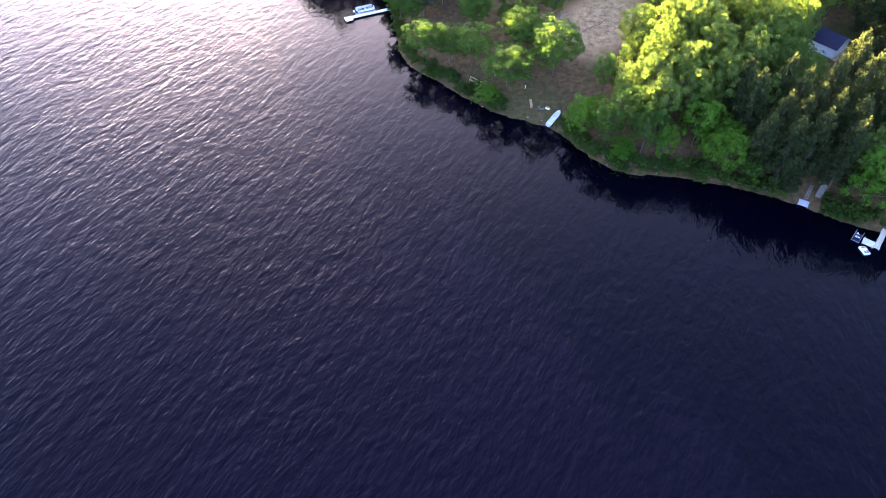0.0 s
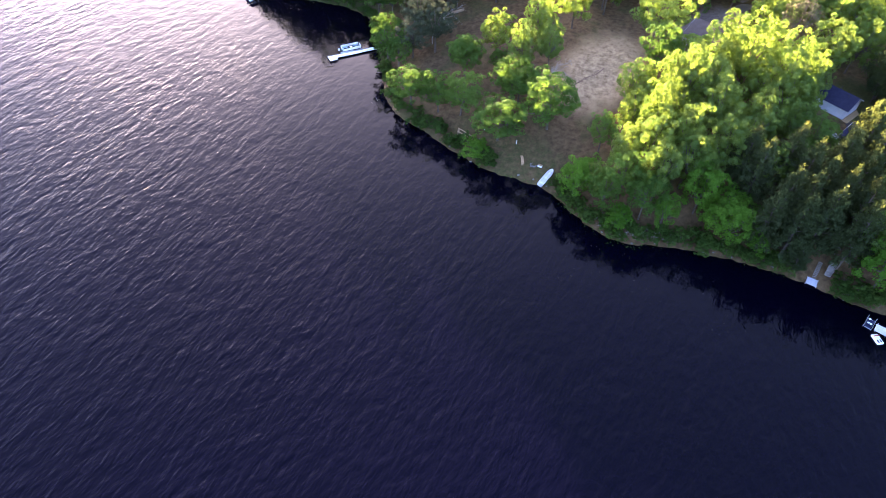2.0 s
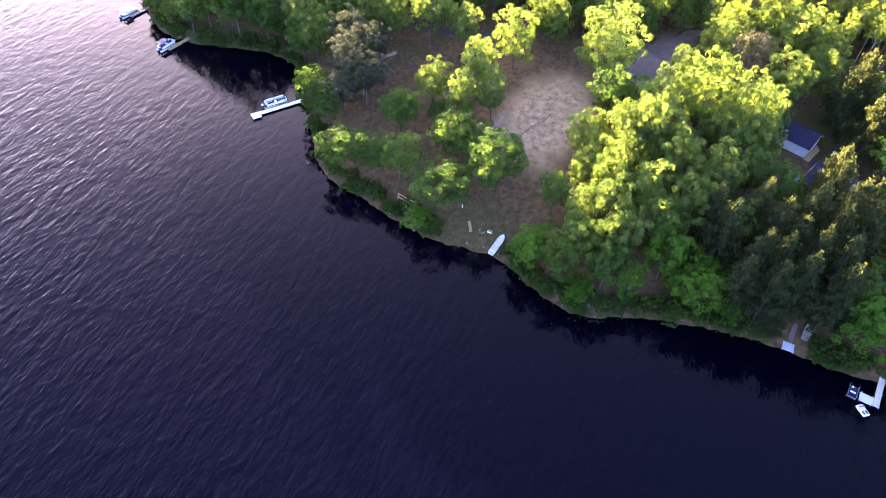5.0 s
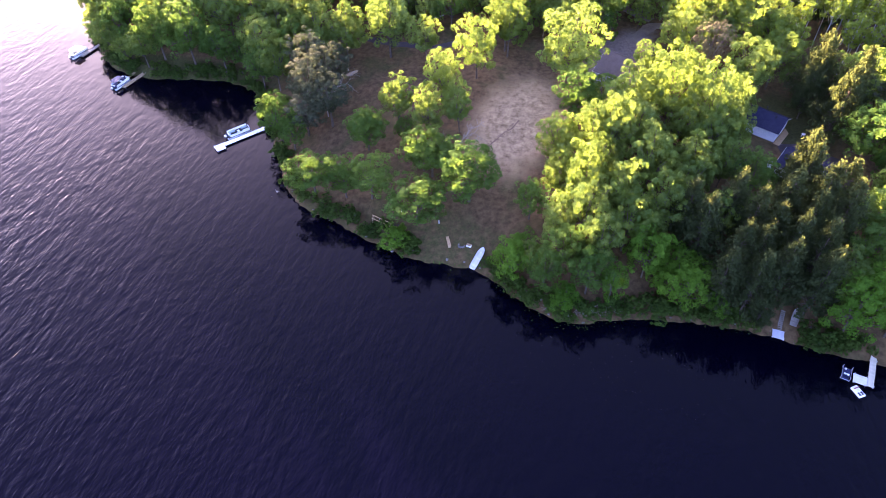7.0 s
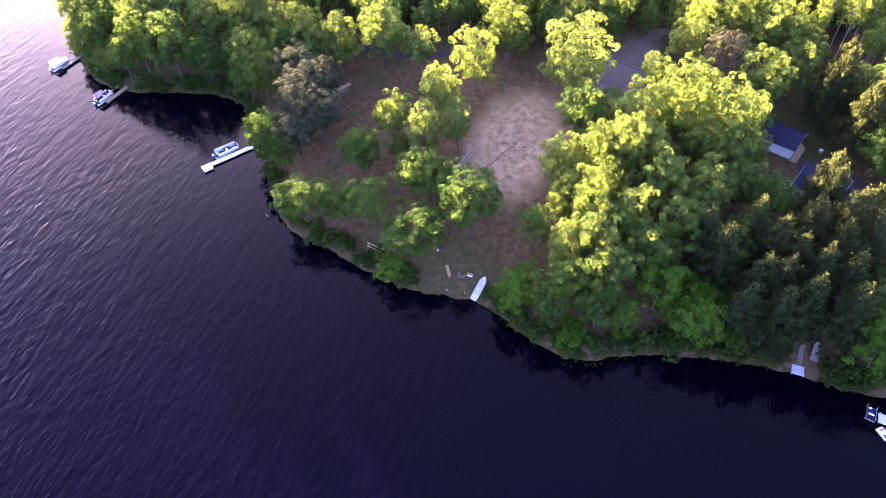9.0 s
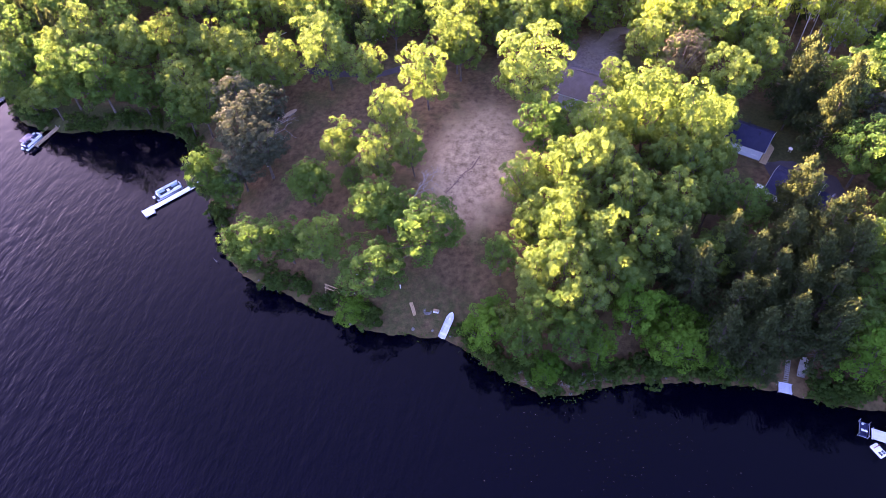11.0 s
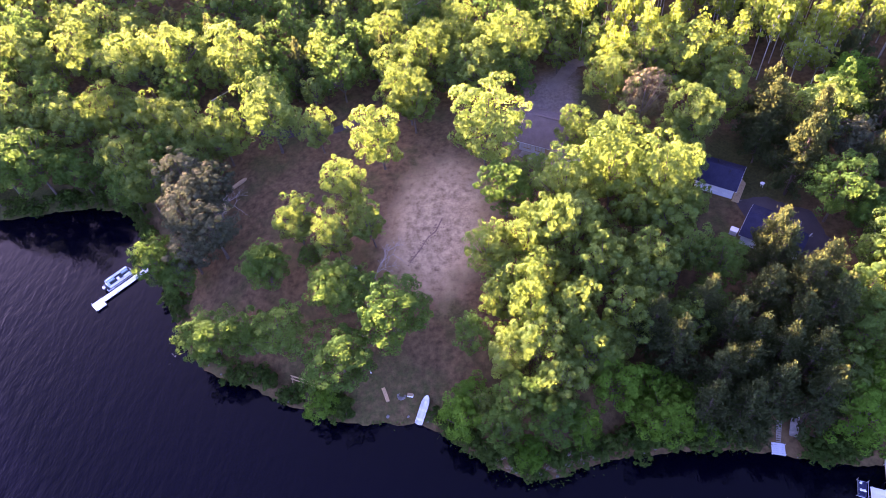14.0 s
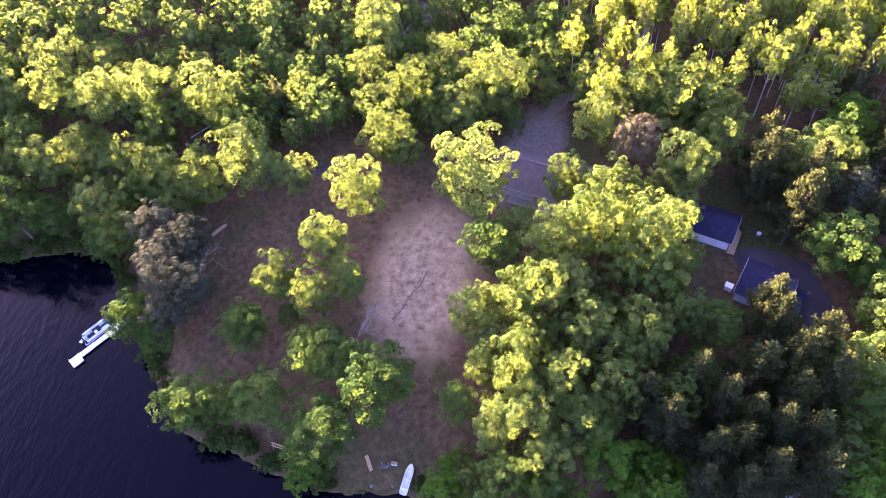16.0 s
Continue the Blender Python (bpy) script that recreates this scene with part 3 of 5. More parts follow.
# the cove wood, the clearing and its back, the lodge yard, the stand above the pines
COVE_OAKS = [(-2.2, 217.3, 18.2, 6.4), (-26.9, 222.6, 15.6, 5.4), (-20.7, 218.8, 15.1, 5.2), (-12.8, 215.3, 14.6, 5), (-34.7, 214, 15.5, 5.3), (-28.5, 206.7, 13.8, 4.7), (-37.4, 239.6, 17.9, 6.3), (-28.6, 240.4, 17.6, 6.2), (-13.9, 237, 18.5, 6.5), (-50.5, 242.8, 16.9, 6), (-41.1, 225.5, 16.3, 5.7), (-48.2, 224.9, 14.6, 5), (-60.8, 227, 11.7, 3.8), (-68.4, 224.6, 14, 4.7), (-71.5, 248.4, 15.1, 5.1)]
CLEARING_OAKS = [(7.5, 215.3, 11.6, 3.7), (20.9, 208.6, 15.4, 5.0), (15.1, 197.8, 14.6, 4.2), (6.2, 192.0, 11.2, 4.3), (14.0, 188.0, 12.6, 3.4), (20.2, 190.0, 12.2, 3.3), (41, 208, 19.5, 7), (40.9, 183.2, 12.5, 4.1), (26.8, 218.7, 13.9, 4.7), (30.3, 231, 15.6, 5.4), (42.7, 174.4, 11, 3.4), (43.2, 165.3, 11.1, 3.5), (40.2, 226.8, 13.9, 4.7), (20.1, 240.7, 13.9, 4.7), (25.8, 221.6, 14.7, 5), (21.7, 255, 17.7, 6.2), (42, 235, 13.9, 4.7), (30.3, 237.3, 14.1, 4.7), (37.3, 244.6, 12.8, 4.3)]
YARD_OAKS = [(48.8, 232.4, 17.1, 6), (58.8, 209.2, 12.3, 4), (65, 205.2, 13.9, 4.7), (66.8, 221.3, 14.2, 4.8), (74.2, 226.3, 15.5, 5.3), (80.6, 225.3, 17, 6), (86.1, 221.9, 15.5, 5.3), (85.6, 214.7, 14.2, 4.7), (79.4, 208.6, 15.2, 5.2), (75.9, 206.9, 10.9, 3.4), (78.4, 202, 9.8, 3)]
SLOPE_OAKS = [(54.2, 193.3, 16.7, 4.9), (73.7, 196.4, 13.9, 3.8), (66.1, 188.4, 15.7, 4.5), (71.7, 186.5, 15.7, 4.6), (47.6, 184.7, 15.0, 4.3), (55.7, 186.4, 14.5, 4.0), (59.2, 177.7, 15.8, 4.6), (48.9, 175.7, 14.0, 3.8), (67.5, 177.9, 14.9, 4.2), (72.7, 180.5, 13.6, 3.6), (48.1, 165.0, 15.5, 4.5), (53.9, 170.0, 15.0, 4.2), (51.2, 160.1, 14.0, 3.8), (61.9, 169.9, 14.7, 4.1)]
STAND_OAKS = [(51.5, 184.1, 17.1, 4.3), (47, 171.5, 16.9, 4.3), (70.9, 191.7, 19.6, 5.4), (63, 195.4, 19.6, 5.5), (76.9, 192, 9.5, 2), (55.6, 164.6, 14.4, 4.6), (65.4, 175.2, 13.1, 3.9), (98.6, 172.2, 14, 4.9), (101.2, 207.5, 15.9, 5.7), (102.3, 179.4, 14.5, 5.1), (91.2, 158.8, 12.8, 4.5), (70, 167.7, 13.1, 3.9)]
POINT_LINDENS = [(1.5, 183.5, 10.3, 4.1), (8.7, 186.7, 6.5, 2.2), (14.7, 179.3, 10.6, 4.8), (-21.4, 188.6, 14.0, 4.6), (-17.0, 185.6, 9.5, 3.6), (-55.5, 214.5, 18.5, 6.7), (-46.7, 214.2, 14.8, 5), (-64.7, 215.4, 16.3, 5.7), (-33.8, 208.8, 12.5, 4.2), (-7.8, 172.7, 11.0, 5.1), (-0.6, 172.0, 10.0, 4.3), (5.2, 171.7, 10.6, 4.8), (15.9, 166.8, 11.0, 6.2), (25.4, 172.6, 13.7, 6.6), (16.8, 177.7, 10.4, 4.8), (0.9, 185.1, 9.4, 3.6)]
SLOPE_LINDENS = [(44.6, 195, 14.2, 4.8), (78, 178.4, 12.7, 4.2), (37.8, 169.3, 10.1, 3.1), (44.6, 158.7, 12.1, 3.9), (42.2, 154.8, 10.9, 3.4), (49.8, 155.2, 12.4, 4), (104.1, 211.4, 14.6, 4.9), (99.5, 190.6, 15.3, 5.2), (103.5, 185.1, 13.2, 4.4), (96.2, 165.9, 13.5, 4.6), (74.6, 173.1, 10.5, 3.3)]
for row in COVE_OAKS + CLEARING_OAKS + YARD_OAKS + SLOPE_OAKS + STAND_OAKS:
    oak(*row)
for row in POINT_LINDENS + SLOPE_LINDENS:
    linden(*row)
SHORE_MAPLES = [(35.8, 156.8, 11, 3.7), (59.6, 160.2, 12.3, 4.3), (66.5, 155.4, 12.4, 4.3), (45.8, 151.4, 5.2, 2.2), (93.5, 154.8, 14.9, 5.5), (12.9, 161.6, 5.6, 3), (54.2, 155.4, 9, 2.9), (97.1, 160.5, 11.7, 4), (46.5, 152.8, 6, 2.3), (72, 155.6, 6.7, 2.6), (100.3, 155.2, 12.8, 5.8), (63.1, 158.4, 7.7, 2.9), (65.4, 161.1, 9, 3.3), (70.9, 159.5, 7.4, 2.8), (36.8, 161.2, 7.4, 2.9)]
for row in SHORE_MAPLES:
    maple(*row)
SHADE_PINES = [(68.1, 164.3, 17.2, 4.2), (65.6, 168.1, 15.7, 3.8), (73.2, 170.3, 16.3, 3.9), (76.3, 166.6, 17, 4.1), (81.9, 170.7, 17.6, 4.3), (86, 177.8, 16.4, 3.9), (85.8, 180.6, 16.6, 4), (87.6, 171.7, 18.3, 4.5), (90.7, 168.3, 17.9, 4.4), (73.8, 160.3, 16.8, 4), (82.7, 162.8, 17.5, 4.2), (86.7, 161.5, 17.9, 4.4), (76.8, 155.9, 17.1, 4.2), (80.7, 157.5, 17.6, 4.3), (86.9, 156.6, 18, 4.4), (77.2, 160.8, 16.4, 4), (71.9, 156.5, 15.5, 3.7), (91.7, 175.2, 16.1, 3.9), (85.4, 166.6, 17.8, 4.4), (79.3, 164.4, 16.6, 4)]
HILL_PINES = [(91.8, 206.6, 17.9, 5), (91, 205, 13, 3.1), (95, 197.4, 18.6, 5.2), (93, 211.9, 16.6, 3.8), (97.9, 202.7, 18.8, 4.4)]
BROWN_PINES = [(105.7, 201.6, 13.3, 3.8), (-15.2, 196, 16.3, 5.4), (-9.5, 191.6, 14.6, 4.9), (-19.1, 205.6, 15.3, 4.7), (-12.6, 201.5, 15.2, 5.0), (-14.8, 189.4, 11.0, 4.2)]
for row in SHADE_PINES + HILL_PINES:
    pine(*row)
for row in BROWN_PINES:
    brown_pine(*row)
# pines added up-sun of the yard to keep low sun streaks off the lawn
for row in ((90.5, 232.4, 13.5, 4.2), (87.1, 236.4, 13.0, 3.9), (96.2, 246.5, 14.5, 4.4), (101.5, 241.0, 13.0, 4.0)):
    wood_pine(*row)


def clear_of(x, y, radius):
    """Whether a tree may stand here: off the water, the roads, the yards and the clearing, and apart from the others."""
    if float(shore_distance(x, y)) < 1.5:
        return False
    for a, b, r in ((83.6, 154.5, 4.6), (32, 194, 17), (84.1, 201.2, 9), (89.4, 188.2, 9), (94.5, 194, 9), (55.6, 213, 13), (92, 203, 8), (59, 227, 7.5), (23, 164, 7), (-2, 203, 14), (11, 182, 17), (12, 222, 7)):
        if (x - a) ** 2 + (y - b) ** 2 < r * r:
            return False
    for a, b in ((51, 218.2), (54.5, 227.1), (61, 237.7), (67.9, 240.3), (79.3, 241.1), (97.4, 245.9), (22.9, 298.2), (25.8, 287.8), (28.9, 276.1), (33.3, 263.7), (39.7, 254.8), (49.4, 246.4), (-24.4, 235.6), (-17.1, 229.3), (-10.3, 220.9), (0.5, 218.3), (9.8, 220.5), (16.3, 228.9), (23, 238.7)):
        if (x - a) ** 2 + (y - b) ** 2 < 4.2 ** 2:
            return False
    return all((x - a) ** 2 + (y - b) ** 2 > (0.52 * (radius + r)) ** 2 for a, b, r in placed)


def wood(kind, x0, x1, y0, y1, tries, heights, ratio, seed, gap=1.0):
    gen = np.random.default_rng(seed)
    for _ in range(tries):
        x, y, h = gen.uniform(x0, x1), gen.uniform(y0, y1), gen.uniform(*heights)
        r = h * ratio * gen.uniform(0.85, 1.15)
        if clear_of(x, y, r * gap):
            kind(float(x), float(y), float(h), float(r))


wood(wood_oak, 42, 73, 174, 206, 200, (9.5, 13.5), 0.34, 41, 1.0)
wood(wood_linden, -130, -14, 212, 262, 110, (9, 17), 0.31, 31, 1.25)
wood(wood_oak, -130, -14, 212, 262, 700, (8, 16.5), 0.33, 1, 1.2)
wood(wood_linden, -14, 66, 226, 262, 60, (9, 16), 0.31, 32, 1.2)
wood(wood_oak, -14, 66, 226, 262, 400, (8, 16.0), 0.33, 2, 1.15)
wood(wood_pine, -90, 56, 230, 262, 70, (9, 14), 0.2, 14, 0.8)
wood(birch, 62, 140, 226, 275, 800, (14, 20), 0.145, 3, 1.15)
wood(wood_pine, 104, 145, 155, 235, 130, (14, 19), 0.24, 5)
wood(maple, 100, 138, 150, 235, 70, (10, 14), 0.38, 6)
wood(oak, 38, 98, 157, 176, 36, (6.5, 9.5), 0.34, 8)
wood(birch, 98, 145, 212, 250, 120, (12, 16), 0.24, 9)

FAR_KINDS = [broadleaf(120 + k, 40, 15, 0.70, OAK_LEAF, BARK, low=0.25, sides=3) for k in range(3)]


def far_woods():
    """The woods beyond, too many to count: crowns and trunks joined."""
    gen = np.random.default_rng(17)
    crowns, leaves, stems, poles = [], [], [], []
    count = poles_count = 0
    data = []
    for crown, trunk in FAR_KINDS:
        got = []
        for me in (crown, trunk):
            v = np.empty(len(me.vertices) * 3)
            me.vertices.foreach_get("co", v)
            got.append((v.reshape(-1, 3), [tuple(p.vertices) for p in me.polygons]))
        data.append(got)
    mine = []
    for _ in range(3200):
        x, y, r = gen.uniform(-150, 190), gen.uniform(258, 345), gen.uniform(3.8, 5.8)
        if not clear_of(x, y, r) or any((x - a) ** 2 + (y - b) ** 2 < (0.66 * (r + w)) ** 2 for a, b, w in mine):
            continue
        mine.append((x, y, r))
        (cv, cf), (tv, tf) = data[len(mine) % 3]
        turn = Matrix.Rotation(gen.uniform(0, 6.28), 3, "Z")
        m = np.array(turn) @ np.diag([r / 5, r / 5, (2.1 * r + 4) / 13])
        place = np.array([x, y, at_ground(x, y)])
        crowns.append(cv @ m.T + place)
        leaves += [tuple(i + count for i in f) for f in cf]
        count += len(cv)
        stems.append(tv @ m.T + place)
        poles += [tuple(i + poles_count for i in f) for f in tf]
        poles_count += len(tv)
    tagged(new("far_woods", mesh_of("far_woods", np.concatenate(crowns).tolist(), leaves, OAK_LEAF)), "dense sunlit green woods covering the far hill", "woods", kind="stuff")
    tagged(new("far_trunks", mesh_of("far_trunks", np.concatenate(stems).tolist(), poles, BARK)), "brown trunks standing in the far woods", "woods", kind="stuff")


far_woods()
gen = np.random.default_rng(21)
for i in range(4, 15):
    (a, b), (c, d) = SHORE[i], SHORE[i + 1]
    for k in range(max(1, int(math.hypot(c - a, d - b) / 2.4))):
        t, inland = gen.uniform(), gen.uniform(1.6, 4.5)
        n = Vector((-(d - b), c - a)).normalized()
        x, y = a + (c - a) * t + n.x * inland, b + (d - b) * t + n.y * inland
        r = float(gen.uniform(2.8, 4.2))
        if all((x - p) ** 2 + (y - q) ** 2 > (0.45 * (r + w)) ** 2 for p, q, w in placed) and float(shore_distance(x, y)) > 1:
            oak(float(x), float(y), 2.3 * r + 2, r)

WITHERED, WITHERED_TRUNK = broadleaf(77, 190, 34, 0.15, DEAD_TWIG, BARK, low=0.5, squash=1.15)
BARE = {"brown": bare_tree(5, DEAD_TWIG, 11, 4, 6, 2.7), "grey": bare_tree(9, DEAD_WOOD, 7, 3, 5, 2.5)}
for x, y, s, kind, label in ((21.0, 181.4, 1.7, "grey", "small leafless silver-grey dead tree beside an oak"), (-11.6, 194.8, 2.1, "grey", "tall leafless grey dead tree among pines"), (22.5, 248.7, 2.1, "grey", "leafless pale dead tree at the wood's edge"), (70.4, 236.0, 2.7, "grey", "tall dead pine with bare grey limbs")):
    ob = thing("dead_tree", label, "tree", "dead trees", Matrix.Translation((x, y, at_ground(x, y))) @ Matrix.Diagonal((s, s, s, 1)))
    part("trunk", BARE[kind], None, ob)

x, y = 71.4, 215.2
ob = thing("dead_tree", "withered brown tree with a dense leafless twiggy crown", "tree", "dead trees", Matrix.Translation((x, y, at_ground(x, y))) @ Matrix.Diagonal((0.92, 0.92, 1.25, 1)))
part("trunk", WITHERED_TRUNK, None, ob)
part("crown", WITHERED, None, ob)

for x, y, size in ((41.5, 152.4, 0.34), (43.6, 151.2, 0.42), (47.8, 150.6, 0.40), (50.4, 151.0, 0.42), (53.0, 152.0, 0.36), (56.0, 152.8, 0.3)):
    ob = thing("dead_shrub", "grey leafless brush overhanging the water", "shrub", "dead brush", Matrix.Translation((x, y, at_ground(x, y) + 0.05)) @ Matrix.Diagonal((size * 1.5, size * 1.5, size, 1)))
    part("branches", BARE["grey"], None, ob)
pine(79.6, 154.6, 8.2, 2.3)

gen = np.random.default_rng(12)
for i in range(4, 41):
    (a, b), (c, d) = SHORE[i], SHORE[i + 1]
    for k in range(max(1, int(math.hypot(c - a, d - b) / (0.48 if 31 < (a + c) / 2 < 108 else 0.8)))):
        t = gen.uniform()
        x, y = a + (c - a) * t + gen.normal(0, 0.5), b + (d - b) * t + gen.uniform(-0.2, 2.6)
        if -95 < x < 108 and y < 240 and not 16.5 < x < 31 and not 81.3 < x < 86 and float(shore_distance(x, y)) > -0.6:
            shrub(x, y, gen.uniform(1.2, 2.8), gen.uniform(0.9, 1.9))

# ---- buildings ----
def on_plan(x, y, z, yaw):
    return Matrix.Translation((x, y, z)) @ Matrix.Rotation(radians(yaw), 4, "Z")


def siding(bm_len, height, thick=0.05, board=0.19):
    """Overlapping boards up one wall, in the plane y = 0, facing -y."""
    bm = bmesh.new()
    for k in range(int(height / board)):
        z = (k + 0.5) * board
        box(0, -0.01, z, bm_len, thick, board * 0.96, 0, bm, Matrix.Rotation(radians(-5), 4, "X"))
    return bm


def window_in(parent, x, y, z, w, h, turn, trim=WHITE_PAINT):
    """A window with frame, mullion, sill and pane, its face towards local -y turned by `turn` degrees."""
    m = Matrix.Translation((x, y, z)) @ Matrix.Rotation(radians(turn), 4, "Z")
    bm = bmesh.new()
    for dx, dz, sx, sz in ((0, h / 2, w + 0.12, 0.08), (0, -h / 2, w + 0.12, 0.08), (-w / 2, 0, 0.08, h), (w / 2, 0, 0.08, h), (0, 0, 0.04, h)):
        box(dx, -0.03, dz, sx, 0.09, sz, 0.01, bm)
    frame_ob = part("window", bm, trim, parent)
    frame_ob.matrix_basis = m
    part("pane", box(0, 0.0, 0, w - 0.02, 0.03, h - 0.02), DARK_GLASS, frame_ob)
    part("sill", box(0, -0.08, -h / 2 - 0.06, w + 0.2, 0.16, 0.05, 0.01), trim, frame_ob)
    return frame_ob


def gabled(name, label, category, m, length, width, wall, rise, wall_mat, roof_mat, overhang=0.45):
    """A house along local x with a gabled roof."""
    ob = thing(name, label, category, m=m)
    part("foundation", box(0, 0, -0.55, length + 0.1, width + 0.1, 1.3, 0.02), CONCRETE, ob)
    for side in (-1, 1):
        wall_ob = part("wall", box(0, 0, wall / 2 + 0.1, length, 0.16, wall, 0.01), wall_mat, ob)
        wall_ob.matrix_basis = Matrix.Translation((0, side * (width / 2 - 0.08), 0))
        boards = part("siding", siding(length, wall), wall_mat, wall_ob)
        boards.matrix_basis = Matrix.Translation((0, side * 0.09, 0.1)) @ Matrix.Rotation(0 if side < 0 else math.pi, 4, "Z")
        end = part("gable_wall", loft([[(x, -width / 2 + 0.17, 0.1), (x, width / 2 - 0.17, 0.1), (x, width / 2 - 0.17, wall + 0.1), (x, 0, wall + rise - 0.06), (x, -width / 2 + 0.17, wall + 0.1)] for x in (-0.08, 0.08)]), wall_mat, ob)
        end.matrix_basis = Matrix.Translation((side * (length / 2 - 0.08), 0, 0))
        run = width / 2 + overhang
        slope = math.atan2(rise, width / 2)
        deck = run / math.cos(slope)
        slab = box(0, 0, 0, length + 2 * overhang, deck, 0.14, 0.02)
        roof = part("roof", slab, roof_mat, ob)
        roof.matrix_basis = Matrix.Translation((0, side * run / 2, wall + rise + 0.14 - math.tan(slope) * run / 2)) @ Matrix.Rotation(-side * slope, 4, "X")
        courses = bmesh.new()
        n = int(deck / 0.45)
        for k in range(n):
            box(0, side * (deck / 2 - (k + 0.5) * deck / n), 0.085, length + 2 * overhang - 0.02, deck / n * 0.98, 0.03, 0, courses, Matrix.Rotation(radians(-side * 2.5), 4, "X"))
        part("shingle_course", courses, roof_mat, roof)
        part("fascia", box(0, side * (deck / 2 + 0.02), -0.04, length + 2 * overhang + 0.06, 0.04, 0.2, 0.01), TRIM, roof)
        for end_side in (-1, 1):
            part("bargeboard", box(end_side * (length / 2 + overhang + 0.02), 0, -0.04, 0.04, deck, 0.2, 0.01), TRIM, roof)
    part("ridge_cap", box(0, 0, wall + rise + 0.2, length + 2 * overhang, 0.32, 0.07, 0.02), roof_mat, ob)
    return ob


def vent_pipe(parent, x, y, z, mat=WHITE_PLASTIC, h=0.7, r=0.09):
    pipe = part("vent_pipe", rod((x, y, z - 0.5), (x, y, z + h), r), mat, parent)
    part("vent_cap", rod((x, y, z + h), (x, y, z + h + 0.12), r * 1.9, r * 0.6), mat, pipe)


cabin = gabled("cabin", "small white-sided cabin with a slate-blue shingled gable roof", "house", on_plan(84.0, 201.3, 9.3, -29), 6.8, 6.2, 2.5, 1.7, WHITE_SIDING, BLUE_ROOF)
for x in (-2.2, 0.1, 2.2):
    window_in(cabin, x, -3.12, 1.5, 1.1, 1.0, 0)
for x in (-1.5, 2.2):
    window_in(cabin, x, 3.12, 1.5, 1.1, 1.0, 180)
door = part("door", box(3.41, 0.9, 1.15, 0.07, 0.95, 2.05, 0.01), WHITE_PAINT, cabin, "white panelled cabin door")
part("handle", rod((3.48, 1.25, 1.1), (3.54, 1.25, 1.1), 0.035), STEEL, door)
vent_pipe(cabin, -1.0, 1.0, 4.0, BLACK_RUBBER)
vent_pipe(cabin, 1.6, -0.8, 4.0, BLACK_RUBBER, 0.5)
porch = thing("porch", "narrow tan wooden deck beside the white cabin", "deck", m=on_plan(87.74, 198.77, 9.42, -29))
for k in range(6):
    part("plank", box(-0.84 + k * 0.21, 0, 0.02, 0.20, 6.6, 0.04, 0.006), TAN_WOOD, porch)
part("joist", box(0, 2.4, -0.12, 1.25, 0.1, 0.2), PLANK, porch)
part("joist", box(0, -2.4, -0.12, 1.25, 0.1, 0.2), PLANK, porch)

garage = gabled("garage", "long garage under a dark blue shingled roof by the driveway", "garage", on_plan(89.2, 188.1, 8.9, -33), 7.2, 7.2, 2.4, 1.8, WHITE_SIDING, BLUE_ROOF)
window_in(garage, -1.5, -3.62, 1.5, 1.2, 0.9, 0)
window_in(garage, 1.6, -3.62, 1.5, 1.2, 0.9, 0)
leaf = part("garage_door", box(0, 3.63, 1.2, 3.2, 0.06, 2.2, 0.01), WHITE_PAINT, garage, "wide white sectional garage door")
for k in range(4):
    part("door_panel", box(0, 3.68, 0.4 + k * 0.55, 3.0, 0.03, 0.48, 0.01), WHITE_PAINT, leaf)
vent_pipe(garage, 0.6, 0.5, 4.1)
vent_pipe(garage, -1.6, 0.4, 4.1, BLACK_RUBBER, 0.4)
leanto = thing("lean_to", "low blue-roofed lean-to built against the garage", "shed", m=on_plan(92.73, 185.06, 8.9, -33))
for x, y, sx, sy in ((0, -2.2, 2.4, 0.12), (0, 2.2, 2.4, 0.12), (1.14, 0, 0.12, 4.28)):
    part("wall", box(x, y, 1.0, sx, sy, 2.2, 0.01), WHITE_SIDING, leanto)
roof = part("roof", box(0, 0, 0, 2.9, 5.0, 0.12, 0.02, None), BLUE_ROOF, leanto)
roof.matrix_basis = Matrix.Translation((0, 0, 2.25)) @ Matrix.Rotation(radians(7), 4, "Y")
for k in range(6):
    part("shingle_course", box(-1.2 + k * 0.48, 0, 0.075, 0.47, 4.98, 0.03), BLUE_ROOF, roof)
dish = thing("satellite_dish", "small white satellite dish at the lean-to roof corner", "dish", m=on_plan(95.11, 186.15, 10.8, -60))
part("mast", rod((0, 0, -0.3), (0, 0, 0.5), 0.03), STEEL, dish)
part("reflector", loft([[(0.04 + 0.25 * (r / 0.42) ** 2 * 0.4, r * math.cos(a), 0.62 + r * math.sin(a)) for a in np.linspace(0, 2 * math.pi, 16, endpoint=False)] for r in (0.02, 0.15, 0.28, 0.38, 0.42)]), WHITE_PLASTIC, dish, smooth=True)
part("feed_arm", rod((0.0, 0, 0.3), (0.45, 0, 0.55), 0.02), STEEL, dish)

lodge = gabled("lodge", "large house with a broad weathered grey shingled roof", "house", on_plan(55.8, 213.6, 10.4, -26), 13.0, 9.6, 2.7, 2.6, GREY_SIDING, GREY_ROOF, 0.55)
for x in (-4.8, -2.4, 1.0, 3.8):
    window_in(lodge, x, -4.82, 1.55, 1.3, 1.2, 0, BROWN_WOOD)
part("door", box(-0.6, -4.83, 1.15, 1.0, 0.07, 2.1, 0.01), BROWN_WOOD, lodge, "brown wooden front door")
part("ridge_vent", box(0, 0, 5.62, 9.0, 0.3, 0.08, 0.02), GREY_ROOF, lodge)
